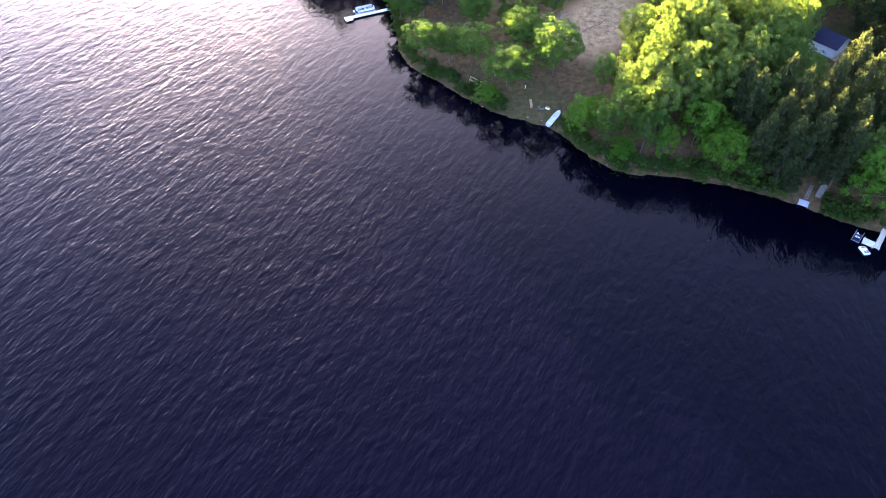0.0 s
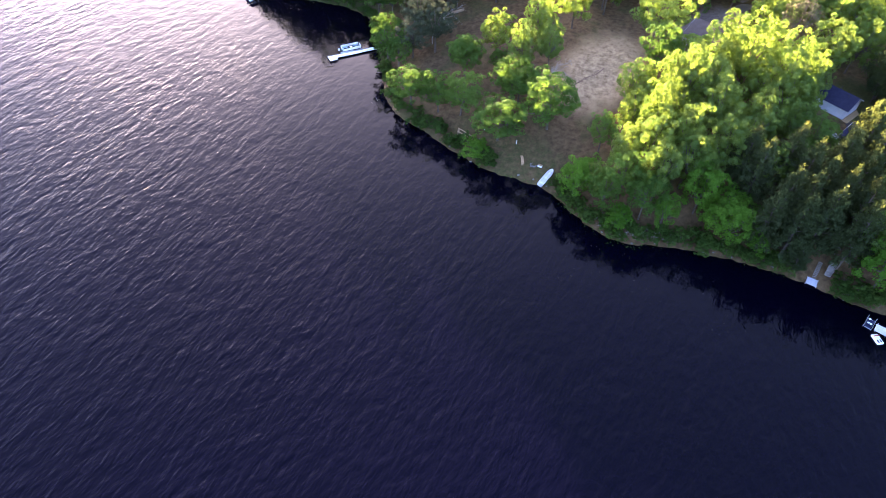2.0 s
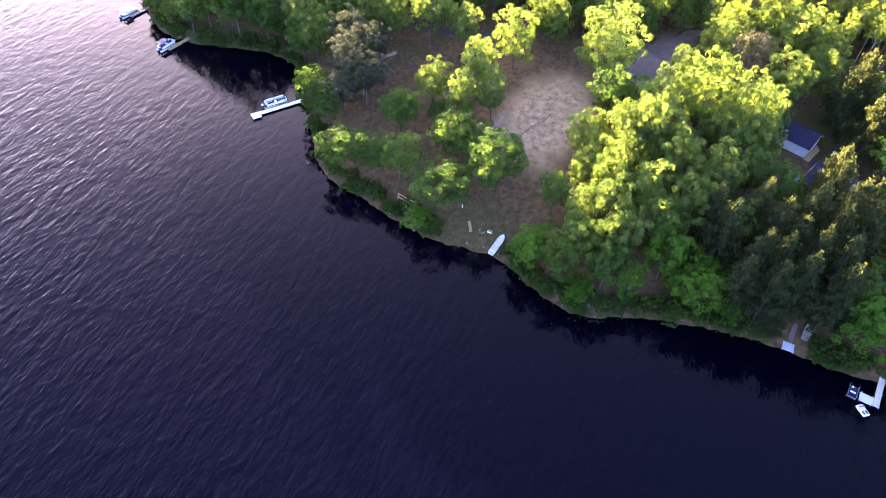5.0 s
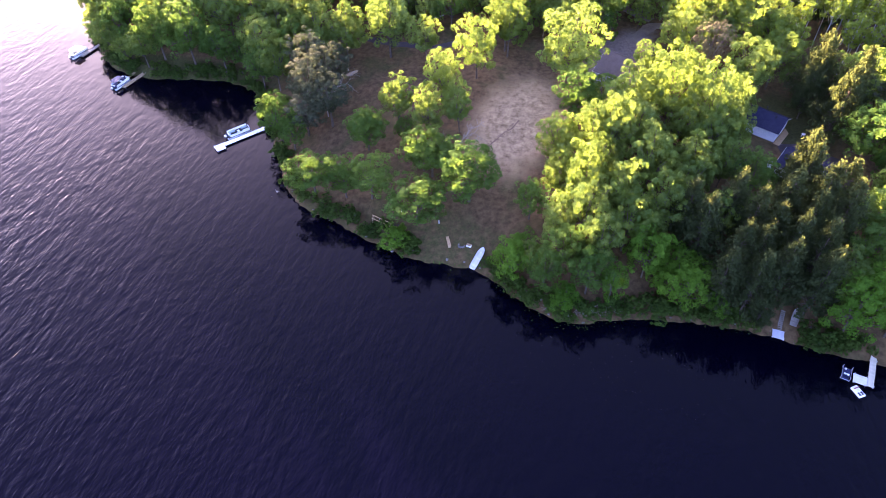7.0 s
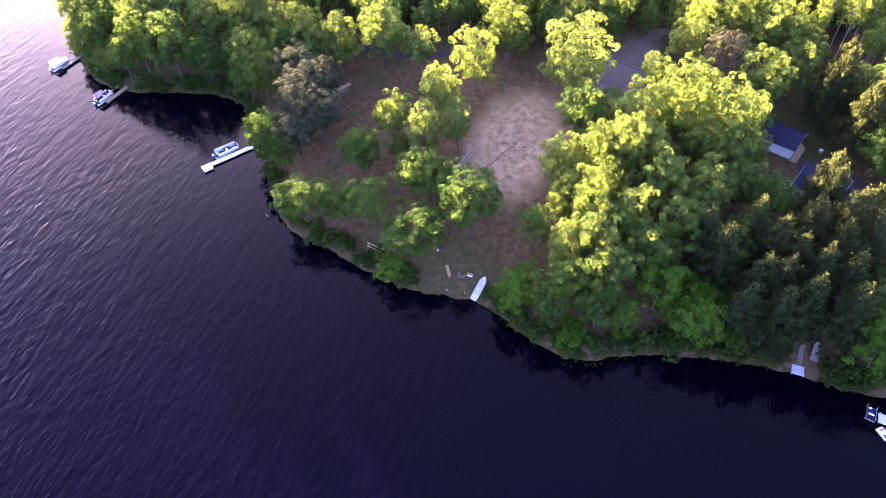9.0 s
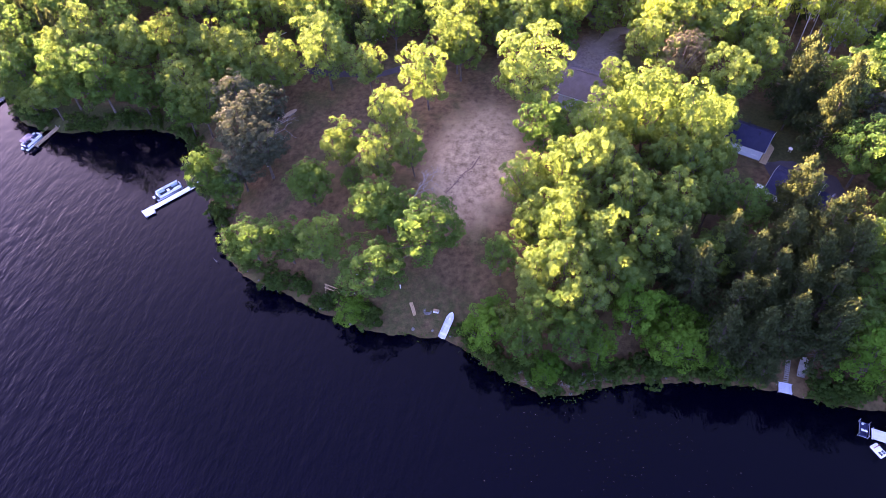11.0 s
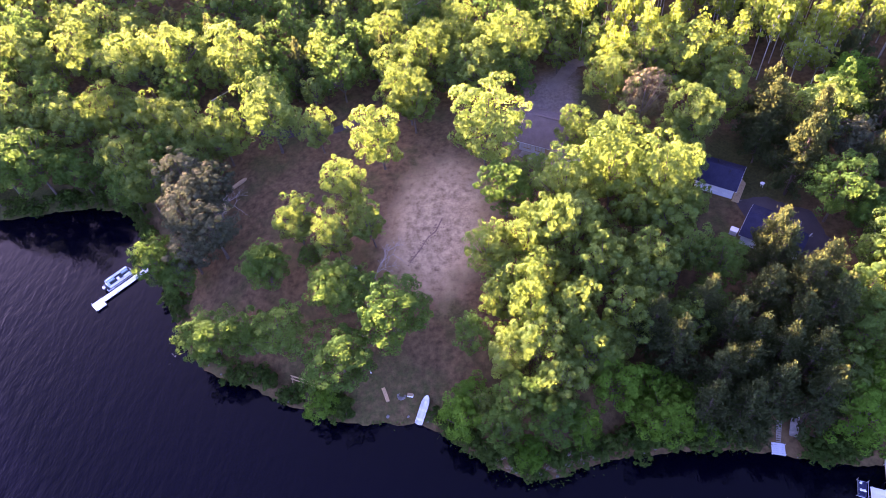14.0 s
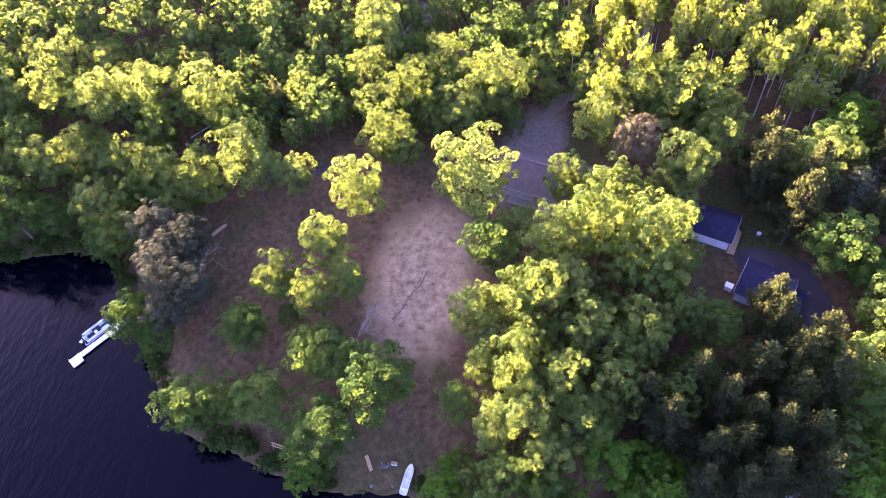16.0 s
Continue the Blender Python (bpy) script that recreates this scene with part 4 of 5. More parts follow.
terrace = thing("terrace", "grey plank terrace along the lodge front", "deck", m=on_plan(52.92, 208.61, 10.4, -26))
for k in range(12):
    part("plank", box(0, -0.85 + k * 0.155, 0.05, 11.0, 0.145, 0.04, 0.006), PLANK, terrace)
for x in (-5, 0, 5):
    part("post", box(x, -0.75, -0.8, 0.12, 0.12, 1.7), PLANK, terrace)
arch = thing("swing_frame", "brown wooden swing frame standing before the lodge", "swing", m=on_plan(52.8, 206.0, at_ground(52.8, 206.0), 8))
for x in (-1.0, 1.0):
    part("post", box(x, 0, 1.1, 0.13, 0.13, 2.6, 0.01), BROWN_WOOD, arch)
part("beam", box(0, 0, 2.35, 2.35, 0.14, 0.16, 0.01), BROWN_WOOD, arch)
part("seat", box(0, 0, 0.6, 1.2, 0.4, 0.05, 0.01), BROWN_WOOD, arch)
for x in (-0.6, 0.6):
    part("rope", rod((x, 0, 0.6), (x * 1.1, 0, 2.3), 0.015, sides=5), STEEL, arch)

hutch = thing("storage_box", "square white storage box beside the garage", "box", m=on_plan(83.9, 189.2, at_ground(83.9, 189.2), -33))
part("body", box(0, 0, 0.45, 1.2, 1.05, 1.1, 0.03), WHITE_PLASTIC, hutch)
part("lid", box(0, 0, 1.04, 1.3, 1.15, 0.09, 0.03), WHITE_PLASTIC, hutch)
table = thing("garden_table", "small round white garden table on the lawn", "table", m=on_plan(91.5, 199.5, at_ground(91.5, 199.5), 10))
part("tabletop", rod((0, 0, 0.68), (0, 0, 0.73), 0.40, sides=20), WHITE_PLASTIC, table)
for a in range(4):
    part("leg", rod((0.3 * math.cos(a * 1.57), 0.3 * math.sin(a * 1.57), -0.1), (0.24 * math.cos(a * 1.57), 0.24 * math.sin(a * 1.57), 0.68), 0.03), WHITE_PLASTIC, table)


# ---- docks and boats ----
def dock(name, label, a, b, width, mat, group, deck=0.45, plank=0.30):
    """A plank walkway on posts from a to b."""
    a, b = Vector(a), Vector(b)
    length = (b - a).length
    yaw = math.degrees(math.atan2(b.y - a.y, b.x - a.x))
    ob = thing(name, label, "dock", group, on_plan(a.x, a.y, 0, yaw))
    n = int(length / plank)
    board = mesh_from_box(plank * 0.985, width, 0.05, mat)
    for k in range(n):
        p = part("plank", board, None, ob)
        p.matrix_basis = Matrix.Translation(((k + 0.5) * length / n, 0, deck)) @ Matrix.Rotation(radians(0.4 * math.sin(k * 2.1)), 4, "Z")
    for side in (-1, 1):
        part("stringer", box(length / 2, side * (width / 2 - 0.06), deck - 0.12, length, 0.07, 0.17), mat, ob)
        for k in range(max(2, int(length / 2.6) + 1)):
            x = 0.2 + k * (length - 0.4) / max(1, int(length / 2.6))
            part("post", rod((x, side * (width / 2 + 0.04), -1.6), (x, side * (width / 2 + 0.04), deck + 0.28), 0.045), STEEL, ob)
    return ob


def mesh_from_box(sx, sy, sz, mat):
    me = bpy.data.meshes.new("plank")
    bm = box(0, 0, 0, sx, sy, sz, 0.008)
    bm.to_mesh(me)
    bm.free()
    me.materials.append(mat)
    return me


def hull_rings(length, beam, depth, bow=0.34, flat=0.0, rocker=0.12, n=12):
    """Cross-sections of a small open boat along x, bow towards +x: outer skin then inner skin."""
    outer, inner = [], []
    for k in range(n + 1):
        f = k / n
        taper = 1.0 if f < 1 - bow else math.sqrt(max(0.0, 1 - ((f - 1 + bow) / bow) ** 2)) * (1 - flat) + flat
        taper *= 0.86 + 0.14 * min(1.0, f * 3)
        w = max(0.05, beam / 2 * taper)
        keel = rocker * max(0, (f - 0.6) / 0.4) ** 2
        top = depth * (1 + 0.16 * f * f)
        x = (f - 0.5) * length
        outer.append([(x, -w, top), (x, -w * 0.92, depth * 0.35 + keel), (x, -w * 0.62, keel), (x, 0, keel - 0.04), (x, w * 0.62, keel), (x, w * 0.92, depth * 0.35 + keel), (x, w, top)])
        v = max(0.02, w - 0.04)
        inner.append([(x * 0.985, -v, top), (x * 0.985, -v * 0.9, depth * 0.37 + keel), (x * 0.985, -v * 0.6, keel + 0.05), (x * 0.985, 0, keel + 0.03), (x * 0.985, v * 0.6, keel + 0.05), (x * 0.985, v * 0.9, depth * 0.37 + keel), (x * 0.985, v, top)])
    return outer, inner


def open_hull(length, beam, depth, **shape):
    outer, inner = hull_rings(length, beam, depth, **shape)
    bm = bmesh.new()
    o = [[bm.verts.new(p) for p in r] for r in outer]
    i = [[bm.verts.new(p) for p in r] for r in inner]
    for rows in (o, i):
        for r, s in zip(rows, rows[1:]):
            for k in range(6):
                bm.faces.new((r[k], r[k + 1], s[k + 1], s[k]))
        bm.faces.new(rows[0])
    for r, s, p, q in zip(o, o[1:], i, i[1:]):
        for k in (0, 6):
            bm.faces.new((r[k], s[k], q[k], p[k]))
    bm.faces.new((o[0][0], o[0][6], i[0][6], i[0][0]))
    return bm


def rowboat():
    a, b = Vector((28.4, 158.9, 0)), Vector((30.0, 163.2, 0))
    a.z, b.z = max(0.02, at_ground(a.x, a.y)) + 0.1, at_ground(b.x, b.y) + 0.12
    mid, ahead = (a + b) / 2, (b - a).normalized()
    side = Vector((0, 0, 1)).cross(ahead).normalized()
    m = Matrix((ahead, side, ahead.cross(side))).transposed().to_4x4()
    ob = thing("rowboat", "pale aluminium rowboat pulled up bow first on the shore", "boat", m=Matrix.Translation(mid) @ m @ Matrix.Diagonal((1.22, 1.0, 1.1, 1)))
    part("hull", open_hull(4.0, 1.3, 0.48), ALUMINIUM, ob)
    for x in (-1.35, -0.1, 1.0):
        part("thwart", box(x, 0, 0.36, 0.3, 1.10 if x < 0.9 else 0.92, 0.05, 0.01), WHITE_PAINT, ob)
    for s in (-1, 1):
        part("gunwale", box(-0.35, s * 0.64, 0.51, 3.0, 0.06, 0.05, 0.015), WHITE_PAINT, ob)
        oar = part("oar", rod((-1.2, s * 0.35, 0.42), (0.9, s * 0.30, 0.42), 0.025), NEW_PLANK, ob)
        part("blade", box(1.15, s * 0.29, 0.42, 0.55, 0.13, 0.02, 0.008), NEW_PLANK, oar)
    part("transom_plate", box(-2.03, 0, 0.38, 0.06, 0.55, 0.3, 0.01), WHITE_PAINT, ob)
    part("bow_deck", loft([[(1.32, -0.44, z), (1.32, 0.44, z), (1.72, 0.30, z), (1.94, 0.08, z), (1.94, -0.08, z), (1.72, -0.30, z)] for z in (0.545, 0.575)]), ALUMINIUM, ob)


def pontoon_boat(x, y, yaw, length, beam, label, seat_mat, canopy=None):
    ob = thing("pontoon_boat", label, "boat", "moored boats", on_plan(x, y, 0, yaw))
    for s in (-1, 1):
        log = rod((-length / 2, s * beam * 0.34, 0.12), (length / 2 - 0.5, s * beam * 0.34, 0.12), 0.31, sides=14)
        rod((length / 2 - 0.5, s * beam * 0.34, 0.12), (length / 2, s * beam * 0.34, 0.25), 0.31, 0.06, 14, log)
        part("pontoon", log, ALUMINIUM, ob, smooth=True)
    part("deck", box(0, 0, 0.5, length * 0.96, beam, 0.1, 0.03), GREY_CARPET, ob)
    for s in (-1, 1):
        rail = part("side_panel", box(0.1, s * (beam / 2 - 0.05), 0.88, length * 0.82, 0.05, 0.55, 0.01), WHITE_PAINT, ob)
        part("top_rail", rod((-length * 0.31, s * (beam / 2 - 0.05), 1.2), (length * 0.43, s * (beam / 2 - 0.05), 1.2), 0.03), ALUMINIUM, rail)
        for k in range(5):
            px = -length * 0.31 + k * length * 0.185
            part("rail_post", rod((px, s * (beam / 2 - 0.05), 0.55), (px, s * (beam / 2 - 0.05), 1.2), 0.025, sides=6), ALUMINIUM, rail)
    part("front_panel", box(length * 0.46, 0, 0.88, 0.05, beam * 0.55, 0.5, 0.01), WHITE_PAINT, ob)
    for px, py, sx, sy in ((length * 0.28, beam * 0.30, length * 0.24, 0.6), (length * 0.28, -beam * 0.30, length * 0.24, 0.6), (-length * 0.22, beam * 0.30, length * 0.26, 0.6), (-length * 0.36, 0, 0.6, beam * 0.45)):
        couch = part("couch", box(px, py, 0.76, sx, sy, 0.4, 0.06), seat_mat, ob)
        part("backrest", box(px, py + math.copysign(sy * 0.42, py) if py else py, 1.06, sx, 0.14, 0.35, 0.04) if py else box(px - 0.28, 0, 1.06, 0.14, sy, 0.35, 0.04), WHITE_PLASTIC, couch)
    console = part("console", box(-0.05, -beam * 0.28, 0.95, 0.55, 0.7, 0.8, 0.05), WHITE_PLASTIC, ob)
    part("steering_wheel", rod((-0.38, -beam * 0.28, 1.15), (-0.42, -beam * 0.28, 1.17), 0.19, sides=14), BLACK_RUBBER, console)
    motor = part("outboard_motor", box(-length / 2 - 0.22, 0, 0.75, 0.5, 0.38, 0.5, 0.1), WHITE_PLASTIC, ob)
    part("lower_unit", box(-length / 2 - 0.25, 0, 0.15, 0.18, 0.14, 0.9, 0.03), BLACK_RUBBER, motor)
    if canopy:
        top = bmesh.new()
        for k in range(9):
            f = k / 8 - 0.5
            box(-0.6 + f * 2.6, 0, 2.15 - 0.5 * f * f, 0.34, beam * 0.9, 0.05, 0.0, top)
        cover = part("bimini_top", top, canopy, ob)
        for px in (-1.8, 0.6):
            for s in (-1, 1):
                part("pole", rod((px * 0.7, s * beam * 0.44, 1.15), (px, s * beam * 0.44, 2.05), 0.02, sides=6), ALUMINIUM, cover)
    return ob


rowboat()
dock("dock", "long white plank dock reaching into the lake", (-25.8, 196.6), (-35.4, 186.2), 1.15, WHITE_PAINT, "docks")
dock("dock_platform", "square white platform at the dock's outer end", (-35.1, 185.9), (-36.6, 184.3), 2.2, WHITE_PAINT, "docks")
pontoon_boat(-33.9, 191.3, 47, 6.0, 2.3, "white pontoon boat with teal seats moored at the dock", TEAL_VINYL)
dock("dock", "brown plank dock beside a lifted boat", (-69.6, 211.4), (-71.6, 204.0), 1.1, BROWN_WOOD, "docks")
dock("dock", "short brown plank walkway by the boat lift", (-72.2, 211.8), (-72.9, 208.4), 0.6, BROWN_WOOD, "docks")
pontoon_boat(-73.3, 205.6, 76, 5.4, 2.1, "white boat with navy cushions and canopy beside a brown dock", NAVY_VINYL, NAVY_VINYL)
dock("dock", "grey dock under trees at the headland", (-89.6, 223.6), (-91.4, 216.0), 1.1, PLANK, "docks")
pontoon_boat(-93.2, 217.6, 74, 5.6, 2.0, "pale grey boat moored off the wooded headland", TEAL_VINYL, WHITE_PAINT)

dock("dock_platform", "small pale square dock at the foot of a ramp", (83.3, 152.6), (83.65, 154.5), 1.9, ALUMINIUM, "docks")
ramp = thing("ramp", "grey plank ramp climbing the bank from the small dock", "ramp")
for k in range(11):
    t = k / 10
    x, y = 83.8 + 0.55 * t, 154.7 + 2.9 * t
    z = 0.5 * (1 - t) + (at_ground(84.35, 157.6) + 0.15) * t
    tread = part("tread", box(0, 0, 0, 0.72, 0.30, 0.05, 0.01), PLANK, ramp)
    tread.matrix_basis = on_plan(x, y, z, -14)
for s in (-0.34, 0.34):
    part("stringer", rod((83.8 + s, 154.7 + 0.2 * s, 0.42), (84.35 + s, 157.6 + 0.2 * s, at_ground(84.35, 157.6) + 0.07), 0.06, sides=6), PLANK, ramp)
skiff = thing("skiff", "weathered grey skiff drawn up under the pines", "boat", m=Matrix.Translation((86.2, 156.6, at_ground(86.2, 156.6) + 0.25)) @ Matrix.Rotation(radians(72), 4, "Z") @ Matrix.Rotation(radians(-24), 4, "Y"))
part("hull", open_hull(3.4, 1.3, 0.42), PLANK, skiff)
for x in (-1.0, 0.2):
    part("thwart", box(x, 0, 0.32, 0.28, 1.1, 0.05, 0.01), PLANK, skiff)
plank_ob = tagged(part("plank_board", box(0, 0, 0, 1.5, 0.35, 0.06, 0.01), PLANK, None), "weathered loose plank lying on the bank", "plank")
plank_ob.matrix_basis = Matrix.Translation((80.6, 156.0, at_ground(80.6, 156.0) + 0.25)) @ Matrix.Rotation(radians(70), 4, "Z") @ Matrix.Rotation(radians(-30), 4, "Y")

dock("dock", "narrow pale plank dock from the leafy shore", (99.2, 153.6), (96.6, 145.4), 0.95, NEW_PLANK, "docks")
dock("dock_platform", "pale green-grey platform forming the dock's foot", (96.35, 146.3), (94.3, 146.9), 1.7, TRIM, "docks")
lift = thing("jet_boat_lift", "navy paddle craft with white seats held in a steel lift", "boat lift", m=on_plan(93.4, 147.5, 0, 70))
part("hull", open_hull(2.3, 1.15, 0.45, bow=0.2, flat=0.6), NAVY_VINYL, lift)
for x, y in ((-0.3, -0.22), (-0.3, 0.22)):
    seat = part("seat", box(x, y, 0.55, 0.34, 0.34, 0.14, 0.05), WHITE_PLASTIC, lift)
    part("backrest", box(x - 0.2, y, 0.74, 0.08, 0.34, 0.34, 0.03), WHITE_PLASTIC, seat)
part("buoy", rod((0.75, 0.25, 0.5), (0.75, 0.25, 0.72), 0.2, 0.12, 12), WHITE_PLASTIC, lift)
for x in (-1.2, 1.2):
    for y in (-0.68, 0.68):
        part("lift_post", rod((x, y, -1.5), (x, y, 1.0), 0.045), STEEL, lift)
    part("cross_beam", rod((x, -0.68, 0.15), (x, 0.68, 0.15), 0.04), STEEL, lift)
for y in (-0.68, 0.68):
    part("side_rail", rod((-1.2, y, 0.6), (1.2, y, 0.6), 0.04), STEEL, lift)

pedal = thing("pedal_boat", "small white pedal boat with dark footwells floating by the dock", "boat", m=on_plan(94.6, 144.3, 0, -60))
part("hull", box(0, 0, 0.16, 2.1, 1.25, 0.42, 0.14), WHITE_PLASTIC, pedal)
for y in (-0.27, 0.27):
    well = part("footwell", box(0.5, y, 0.375, 0.62, 0.34, 0.02, 0.005), BLACK_RUBBER, pedal, "dark moulded footwell")
    seat = part("seat", box(-0.25, y, 0.43, 0.5, 0.44, 0.14, 0.05), WHITE_PLASTIC, pedal)
    part("backrest", box(-0.52, y, 0.62, 0.1, 0.44, 0.36, 0.04), RED_PAINT, seat, "faded red seat back")
    part("pedal", rod((0.5, y - 0.12, 0.45), (0.5, y + 0.12, 0.45), 0.03), STEEL, well)

# ---- the landing: swing, bench, fire ring ----
swing = thing("garden_swing", "rustic pole-built swing frame near the water", "swing", m=on_plan(8.7, 166.0, at_ground(8.7, 166.0), -20))
for x in (-2.1, 2.1):
    for y in (-0.6, 0.6):
        part("post", rod((x * 1.04, y, -0.3), (x, 0, 1.75), 0.08, sides=7), BROWN_WOOD, swing)
    part("brace", rod((x * 1.03, -0.4, 0.7), (x * 1.03, 0.4, 0.7), 0.06, sides=7), BROWN_WOOD, swing)
for y, z in ((0, 1.75), (-0.25, 1.05)):
    part("rail", rod((-2.35, y, z + 0.06), (2.35, y + 0.04, z - 0.04), 0.085, sides=7), TAN_WOOD, swing)
bench_seat = part("seat", box(0.2, 0.25, 0.5, 1.9, 0.4, 0.05, 0.01), BROWN_WOOD, swing)
for x in (-0.6, 1.0):
    part("rope", rod((x, 0.25, 0.5), (x, 0, 1.72), 0.015, sides=5), STEEL, bench_seat)
bike = thing("bicycle", "dark bicycle leaning by the swing under an oak", "bicycle", m=on_plan(11.7, 165.6, at_ground(11.7, 165.6) + 0.33, 20))
for x in (-0.52, 0.52):
    wheel = part("wheel", loft([[((0.33 + 0.025 * math.cos(b)) * math.cos(a) + x, 0.025 * math.sin(b), (0.33 + 0.025 * math.cos(b)) * math.sin(a)) for b in np.linspace(0, 2 * math.pi, 6, endpoint=False)] for a in np.linspace(0, 2 * math.pi, 21)]), BLACK_RUBBER, bike)
    for a in range(6):
        part("spoke", rod((x, 0, 0), (x + 0.31 * math.cos(a * 1.047), 0, 0.31 * math.sin(a * 1.047)), 0.006, sides=4), STEEL, wheel)
for a, b in (((-0.52, 0, 0), (-0.12, 0, 0.48)), ((-0.12, 0, 0.48), (0.38, 0, 0.46)), ((0.38, 0, 0.46), (0.52, 0, 0)), ((-0.05, 0, -0.03), (0.38, 0, 0.42)), ((-0.05, 0, -0.03), (-0.15, 0, 0.62))):
    part("frame_tube", rod(a, b, 0.022, sides=6), BLACK_RUBBER, bike)
part("saddle", box(-0.16, 0, 0.65, 0.26, 0.14, 0.06, 0.02), BLACK_RUBBER, bike)
part("handlebar", rod((0.40, -0.28, 0.66), (0.40, 0.28, 0.66), 0.015, sides=6), STEEL, bike)


def plank_bench(x, y, yaw, label):
    ob = thing("bench", label, "bench", m=on_plan(x, y, at_ground(x, y), yaw) @ Matrix.Diagonal((1.25, 1.2, 1.0, 1)))
    for k in range(3):
        part("seat_plank", box(0, -0.17 + k * 0.17, 0.47, 2.15, 0.155, 0.05, 0.008), TAN_WOOD, ob)
    for px in (-0.8, 0.8):
        part("leg", box(px, 0, 0.1, 0.09, 0.42, 0.72, 0.01), BROWN_WOOD, ob)
    return ob


plank_bench(22.9, 163.3, -68, "plain tan plank bench on the bare landing")
fire = thing("fire_ring", "ring of grey stones round cold ashes", "fire pit", m=on_plan(25.5, 163.3, at_ground(25.5, 163.3), 0))
gen = np.random.default_rng(4)
for k in range(11):
    bm = bmesh.new()
    bmesh.ops.create_icosphere(bm, subdivisions=1, radius=0.2, matrix=Matrix.Translation((0.62 * math.cos(k * 0.571), 0.62 * math.sin(k * 0.571), 0.08)) @ Matrix.Diagonal((1.0, gen.uniform(0.8, 1.2), gen.uniform(0.6, 0.9), 1)))
    for v in bm.verts:
        v.co += Vector(gen.normal(0, 0.02, 3))
    part("stone", bm, STONE, fire)
part("ash_bed", rod((0, 0, -0.1), (0, 0, 0.05), 0.55, 0.45, 14), ASH, fire)
chest = thing("cool_box", "small white cool box with a brown lid beside the fire ring", "box", m=on_plan(27.0, 163.2, at_ground(27.0, 163.2), -10))
part("body", box(0, 0, 0.2, 0.95, 0.5, 0.44, 0.03), WHITE_PLASTIC, chest)
part("lid", box(0, 0.02, 0.45, 0.98, 0.52, 0.08, 0.02), BROWN_WOOD, chest)
for x, y, s in ((20.3, 166.9, 1.0), (12.1, 168.9, 0.8)):
    post = thing("marker_post", "short white-painted post standing in the grass", "post", "marker posts", on_plan(x, y, at_ground(x, y), 0))
    part("shaft", rod((0, 0, -0.3), (0, 0, 0.9 * s), 0.09, 0.08), WHITE_PAINT, post)
    part("cap", rod((0, 0, 0.9 * s), (0, 0, 0.9 * s + 0.08), 0.11, 0.03), WHITE_PAINT, post)


def fallen_log(a, b, r, mat, label):
    a, b = Vector((*a, at_ground(*a) + r * 1.3)), Vector((*b, at_ground(*b) + r * 1.3))
    ob = thing("fallen_log", label, "log", "fallen logs", Matrix.Translation(a))
    part("trunk", rod((0, 0, 0), b - a, r, r * 0.7, 9), mat, ob)
    part("branch_stub", rod((b - a) * 0.6, (b - a) * 0.6 + Vector((0.2, 0.1, 0.5)), r * 0.4, r * 0.2, 6), mat, ob)


fallen_log((-22.6, 236.4), (-18.6, 239.4), 0.17, BIRCH_BARK, "pale fallen birch log on the leaf litter")
fallen_log((5.0, 234.0), (7.6, 236.0), 0.18, BIRCH_BARK, "short grey log lying by the driveway")
canoe = thing("canoe", "brown upturned canoe lying on the forest floor", "boat", m=Matrix.Translation((-10.4, 209.6, at_ground(-10.4, 209.6) + 0.52)) @ Matrix.Rotation(radians(38), 4, "Z") @ Matrix.Rotation(radians(-10), 4, "Y") @ Matrix.Rotation(math.pi, 4, "X"))
part("hull", open_hull(3.6, 0.95, 0.38, bow=0.45), BROWN_WOOD, canoe)
part("thwart", box(0.2, 0, 0.34, 0.12, 0.86, 0.04), BROWN_WOOD, canoe)
snag = thing("driftwood", "bare grey branch standing out of the shallows", "driftwood", m=Matrix.Translation((-17.2, 172.7, 0)))
for a, b, r in (((0, 0, -1.0), (0.3, 0.5, 0.5), 0.06), ((0.2, 0.3, 0.1), (-0.5, 0.9, 0.6), 0.04), ((0.25, 0.4, 0.3), (0.9, 0.2, 0.7), 0.035), ((-0.3, -0.8, -0.3), (-0.6, -1.3, 0.35), 0.04)):
    part("branch", rod(a, b, r, r * 0.4, 6), DEAD_WOOD, snag)

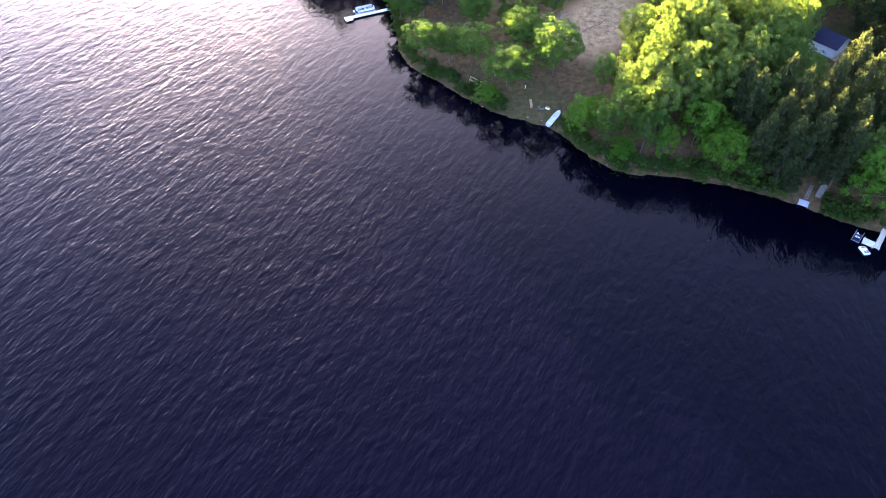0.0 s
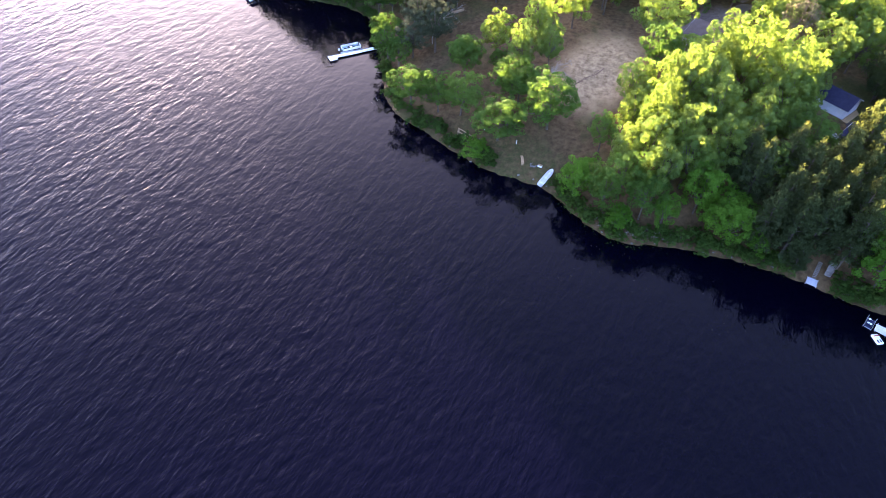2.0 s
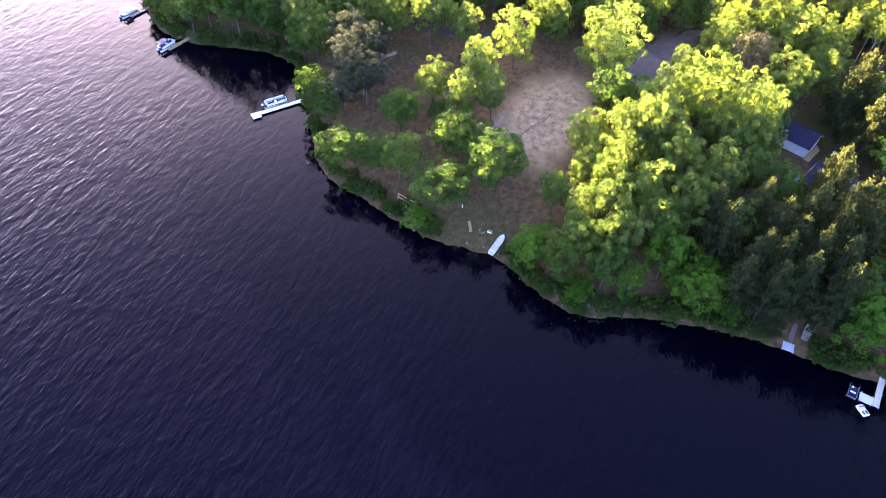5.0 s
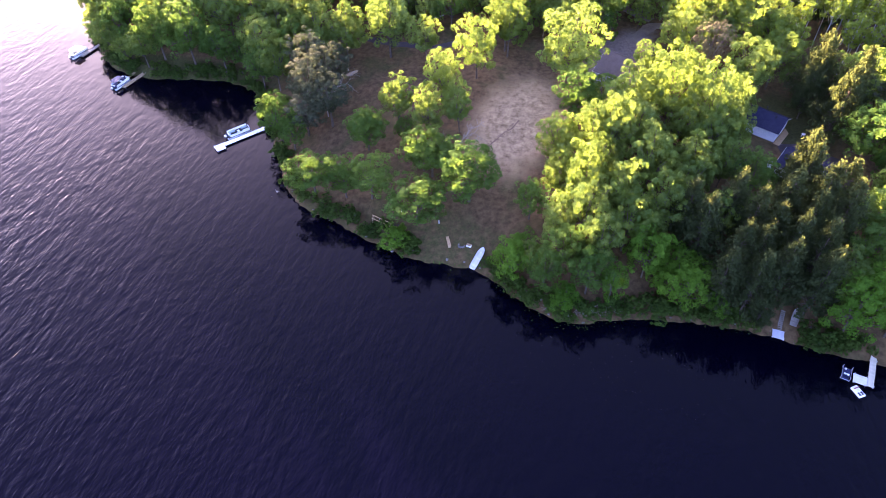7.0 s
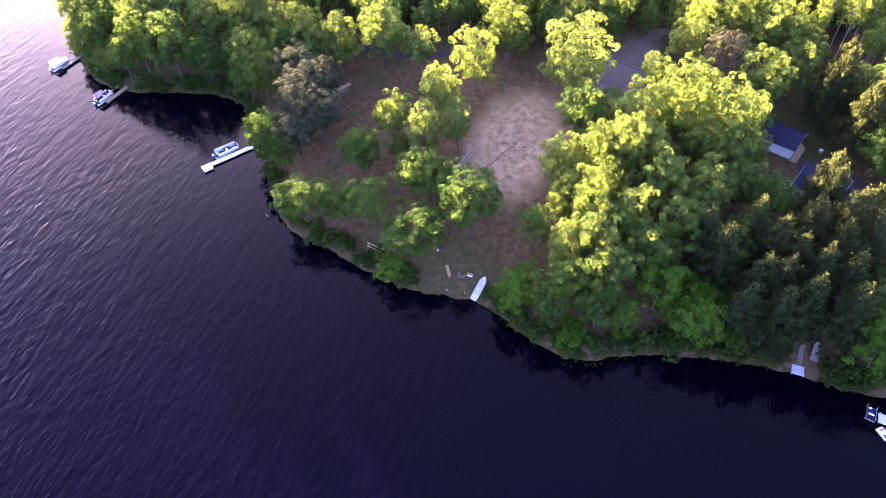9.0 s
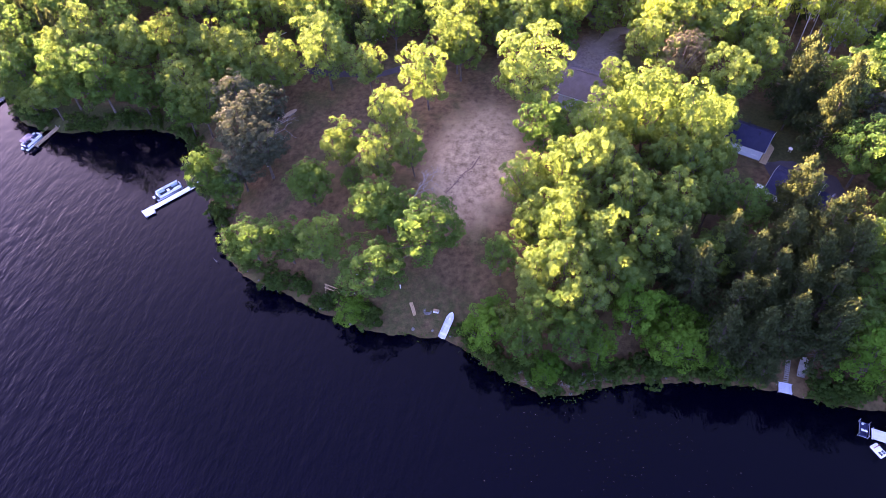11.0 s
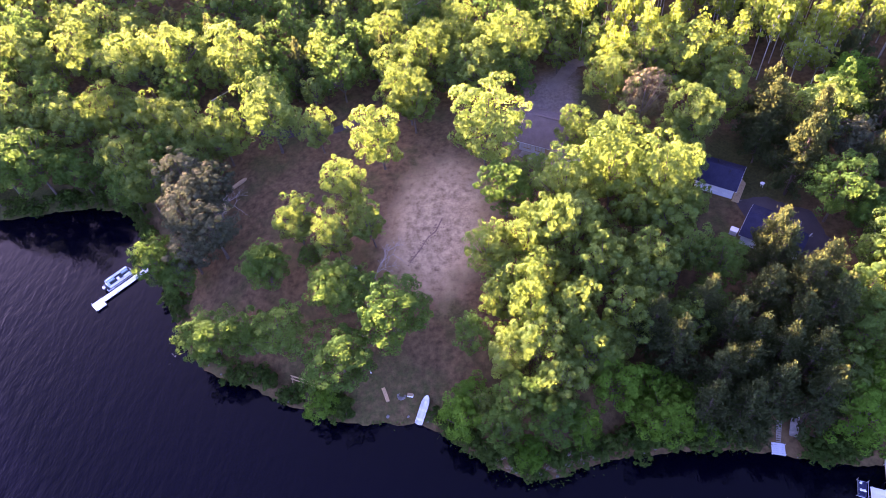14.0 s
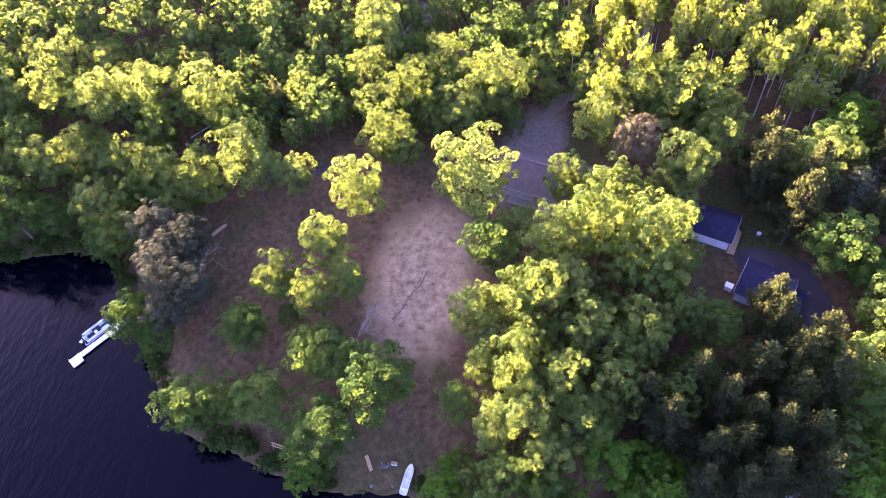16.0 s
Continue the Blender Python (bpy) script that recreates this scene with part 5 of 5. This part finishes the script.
# rocks along the waterline
gen = np.random.default_rng(33)
rock_mesh = []
for k in range(4):
    bm = bmesh.new()
    bmesh.ops.create_icosphere(bm, subdivisions=2, radius=0.5)
    for v in bm.verts:
        v.co *= 1 + 0.22 * noise.noise(v.co * 2.1 + Vector((k * 7, 0, 0)))
        v.co.z *= 0.6
    me = bpy.data.meshes.new("rock")
    bm.to_mesh(me)
    bm.free()
    me.materials.append(STONE)
    rock_mesh.append(me)
for i in range(18, 41):
    (a, b), (c, d) = SHORE[i], SHORE[i + 1]
    for k in range(int(math.hypot(c - a, d - b) / 2.6)):
        t = gen.uniform()
        x, y, s = a + (c - a) * t + gen.normal(0, 0.3), b + (d - b) * t + gen.normal(0.1, 0.45), gen.uniform(0.2, 0.7)
        rock = tagged(new("rock", rock_mesh[k % 4]), "grey rounded rock at the waterline", "rock", "shore rocks")
        rock.matrix_basis = Matrix.Translation((x, y, at_ground(x, y) + 0.05)) @ Matrix.Rotation(gen.uniform(0, 6.28), 4, "Z") @ Matrix.Diagonal((s, s * 0.8, s * 0.8, 1))

# rushes and pond weed in the shallows
gen = np.random.default_rng(61)
weed_at, weed_up = [], []
for k in range(520):
    i = int(gen.integers(24, 41))
    (a, b), (c, d) = SHORE[i], SHORE[i + 1]
    t = gen.uniform()
    x, y = a + (c - a) * t + gen.normal(0, 0.8), b + (d - b) * t - abs(gen.normal(0, 1.0 if 38 < a < 58 else 0.4))
    if not 82 < x < 86 and not 94 < x < 101 and not 26 < x < 31:
        weed_at.append((x, y, gen.uniform(0.03, 0.4)))
        weed_up.append((gen.normal(0, 0.8), gen.normal(0, 0.8), 1.0))
tagged(new("pond_weed", leaf_mesh("pond_weed", np.array(weed_at), np.array(weed_up), 0.19, SHRUB_LEAF, 2.0, gen)), "green rushes and pond weed standing in the shallows", "weed", kind="stuff")

# pale specks of leaf and pollen drifting off the shore
gen = np.random.default_rng(52)
speck_verts, speck_faces = [], []
for k in range(110):
    x, y = gen.uniform(32, 76), gen.uniform(134, 147)
    r, a0 = gen.uniform(0.03, 0.075), gen.uniform(0, 6.28)
    start = len(speck_verts)
    for z in (0.004, 0.016):
        speck_verts += [(x + r * math.cos(a0 + j * 1.257) * (1 + 0.3 * (j % 2)), y + r * math.sin(a0 + j * 1.257), z) for j in range(5)]
    speck_faces.append(tuple(start + 5 + j for j in range(5)))
    speck_faces += [(start + j, start + (j + 1) % 5, start + 5 + (j + 1) % 5, start + 5 + j) for j in range(5)]
tagged(new("floating_leaves", mesh_of("floating_leaves", speck_verts, speck_faces, BARK)), "pale leaf specks floating on the dark water", "leaves", kind="stuff")
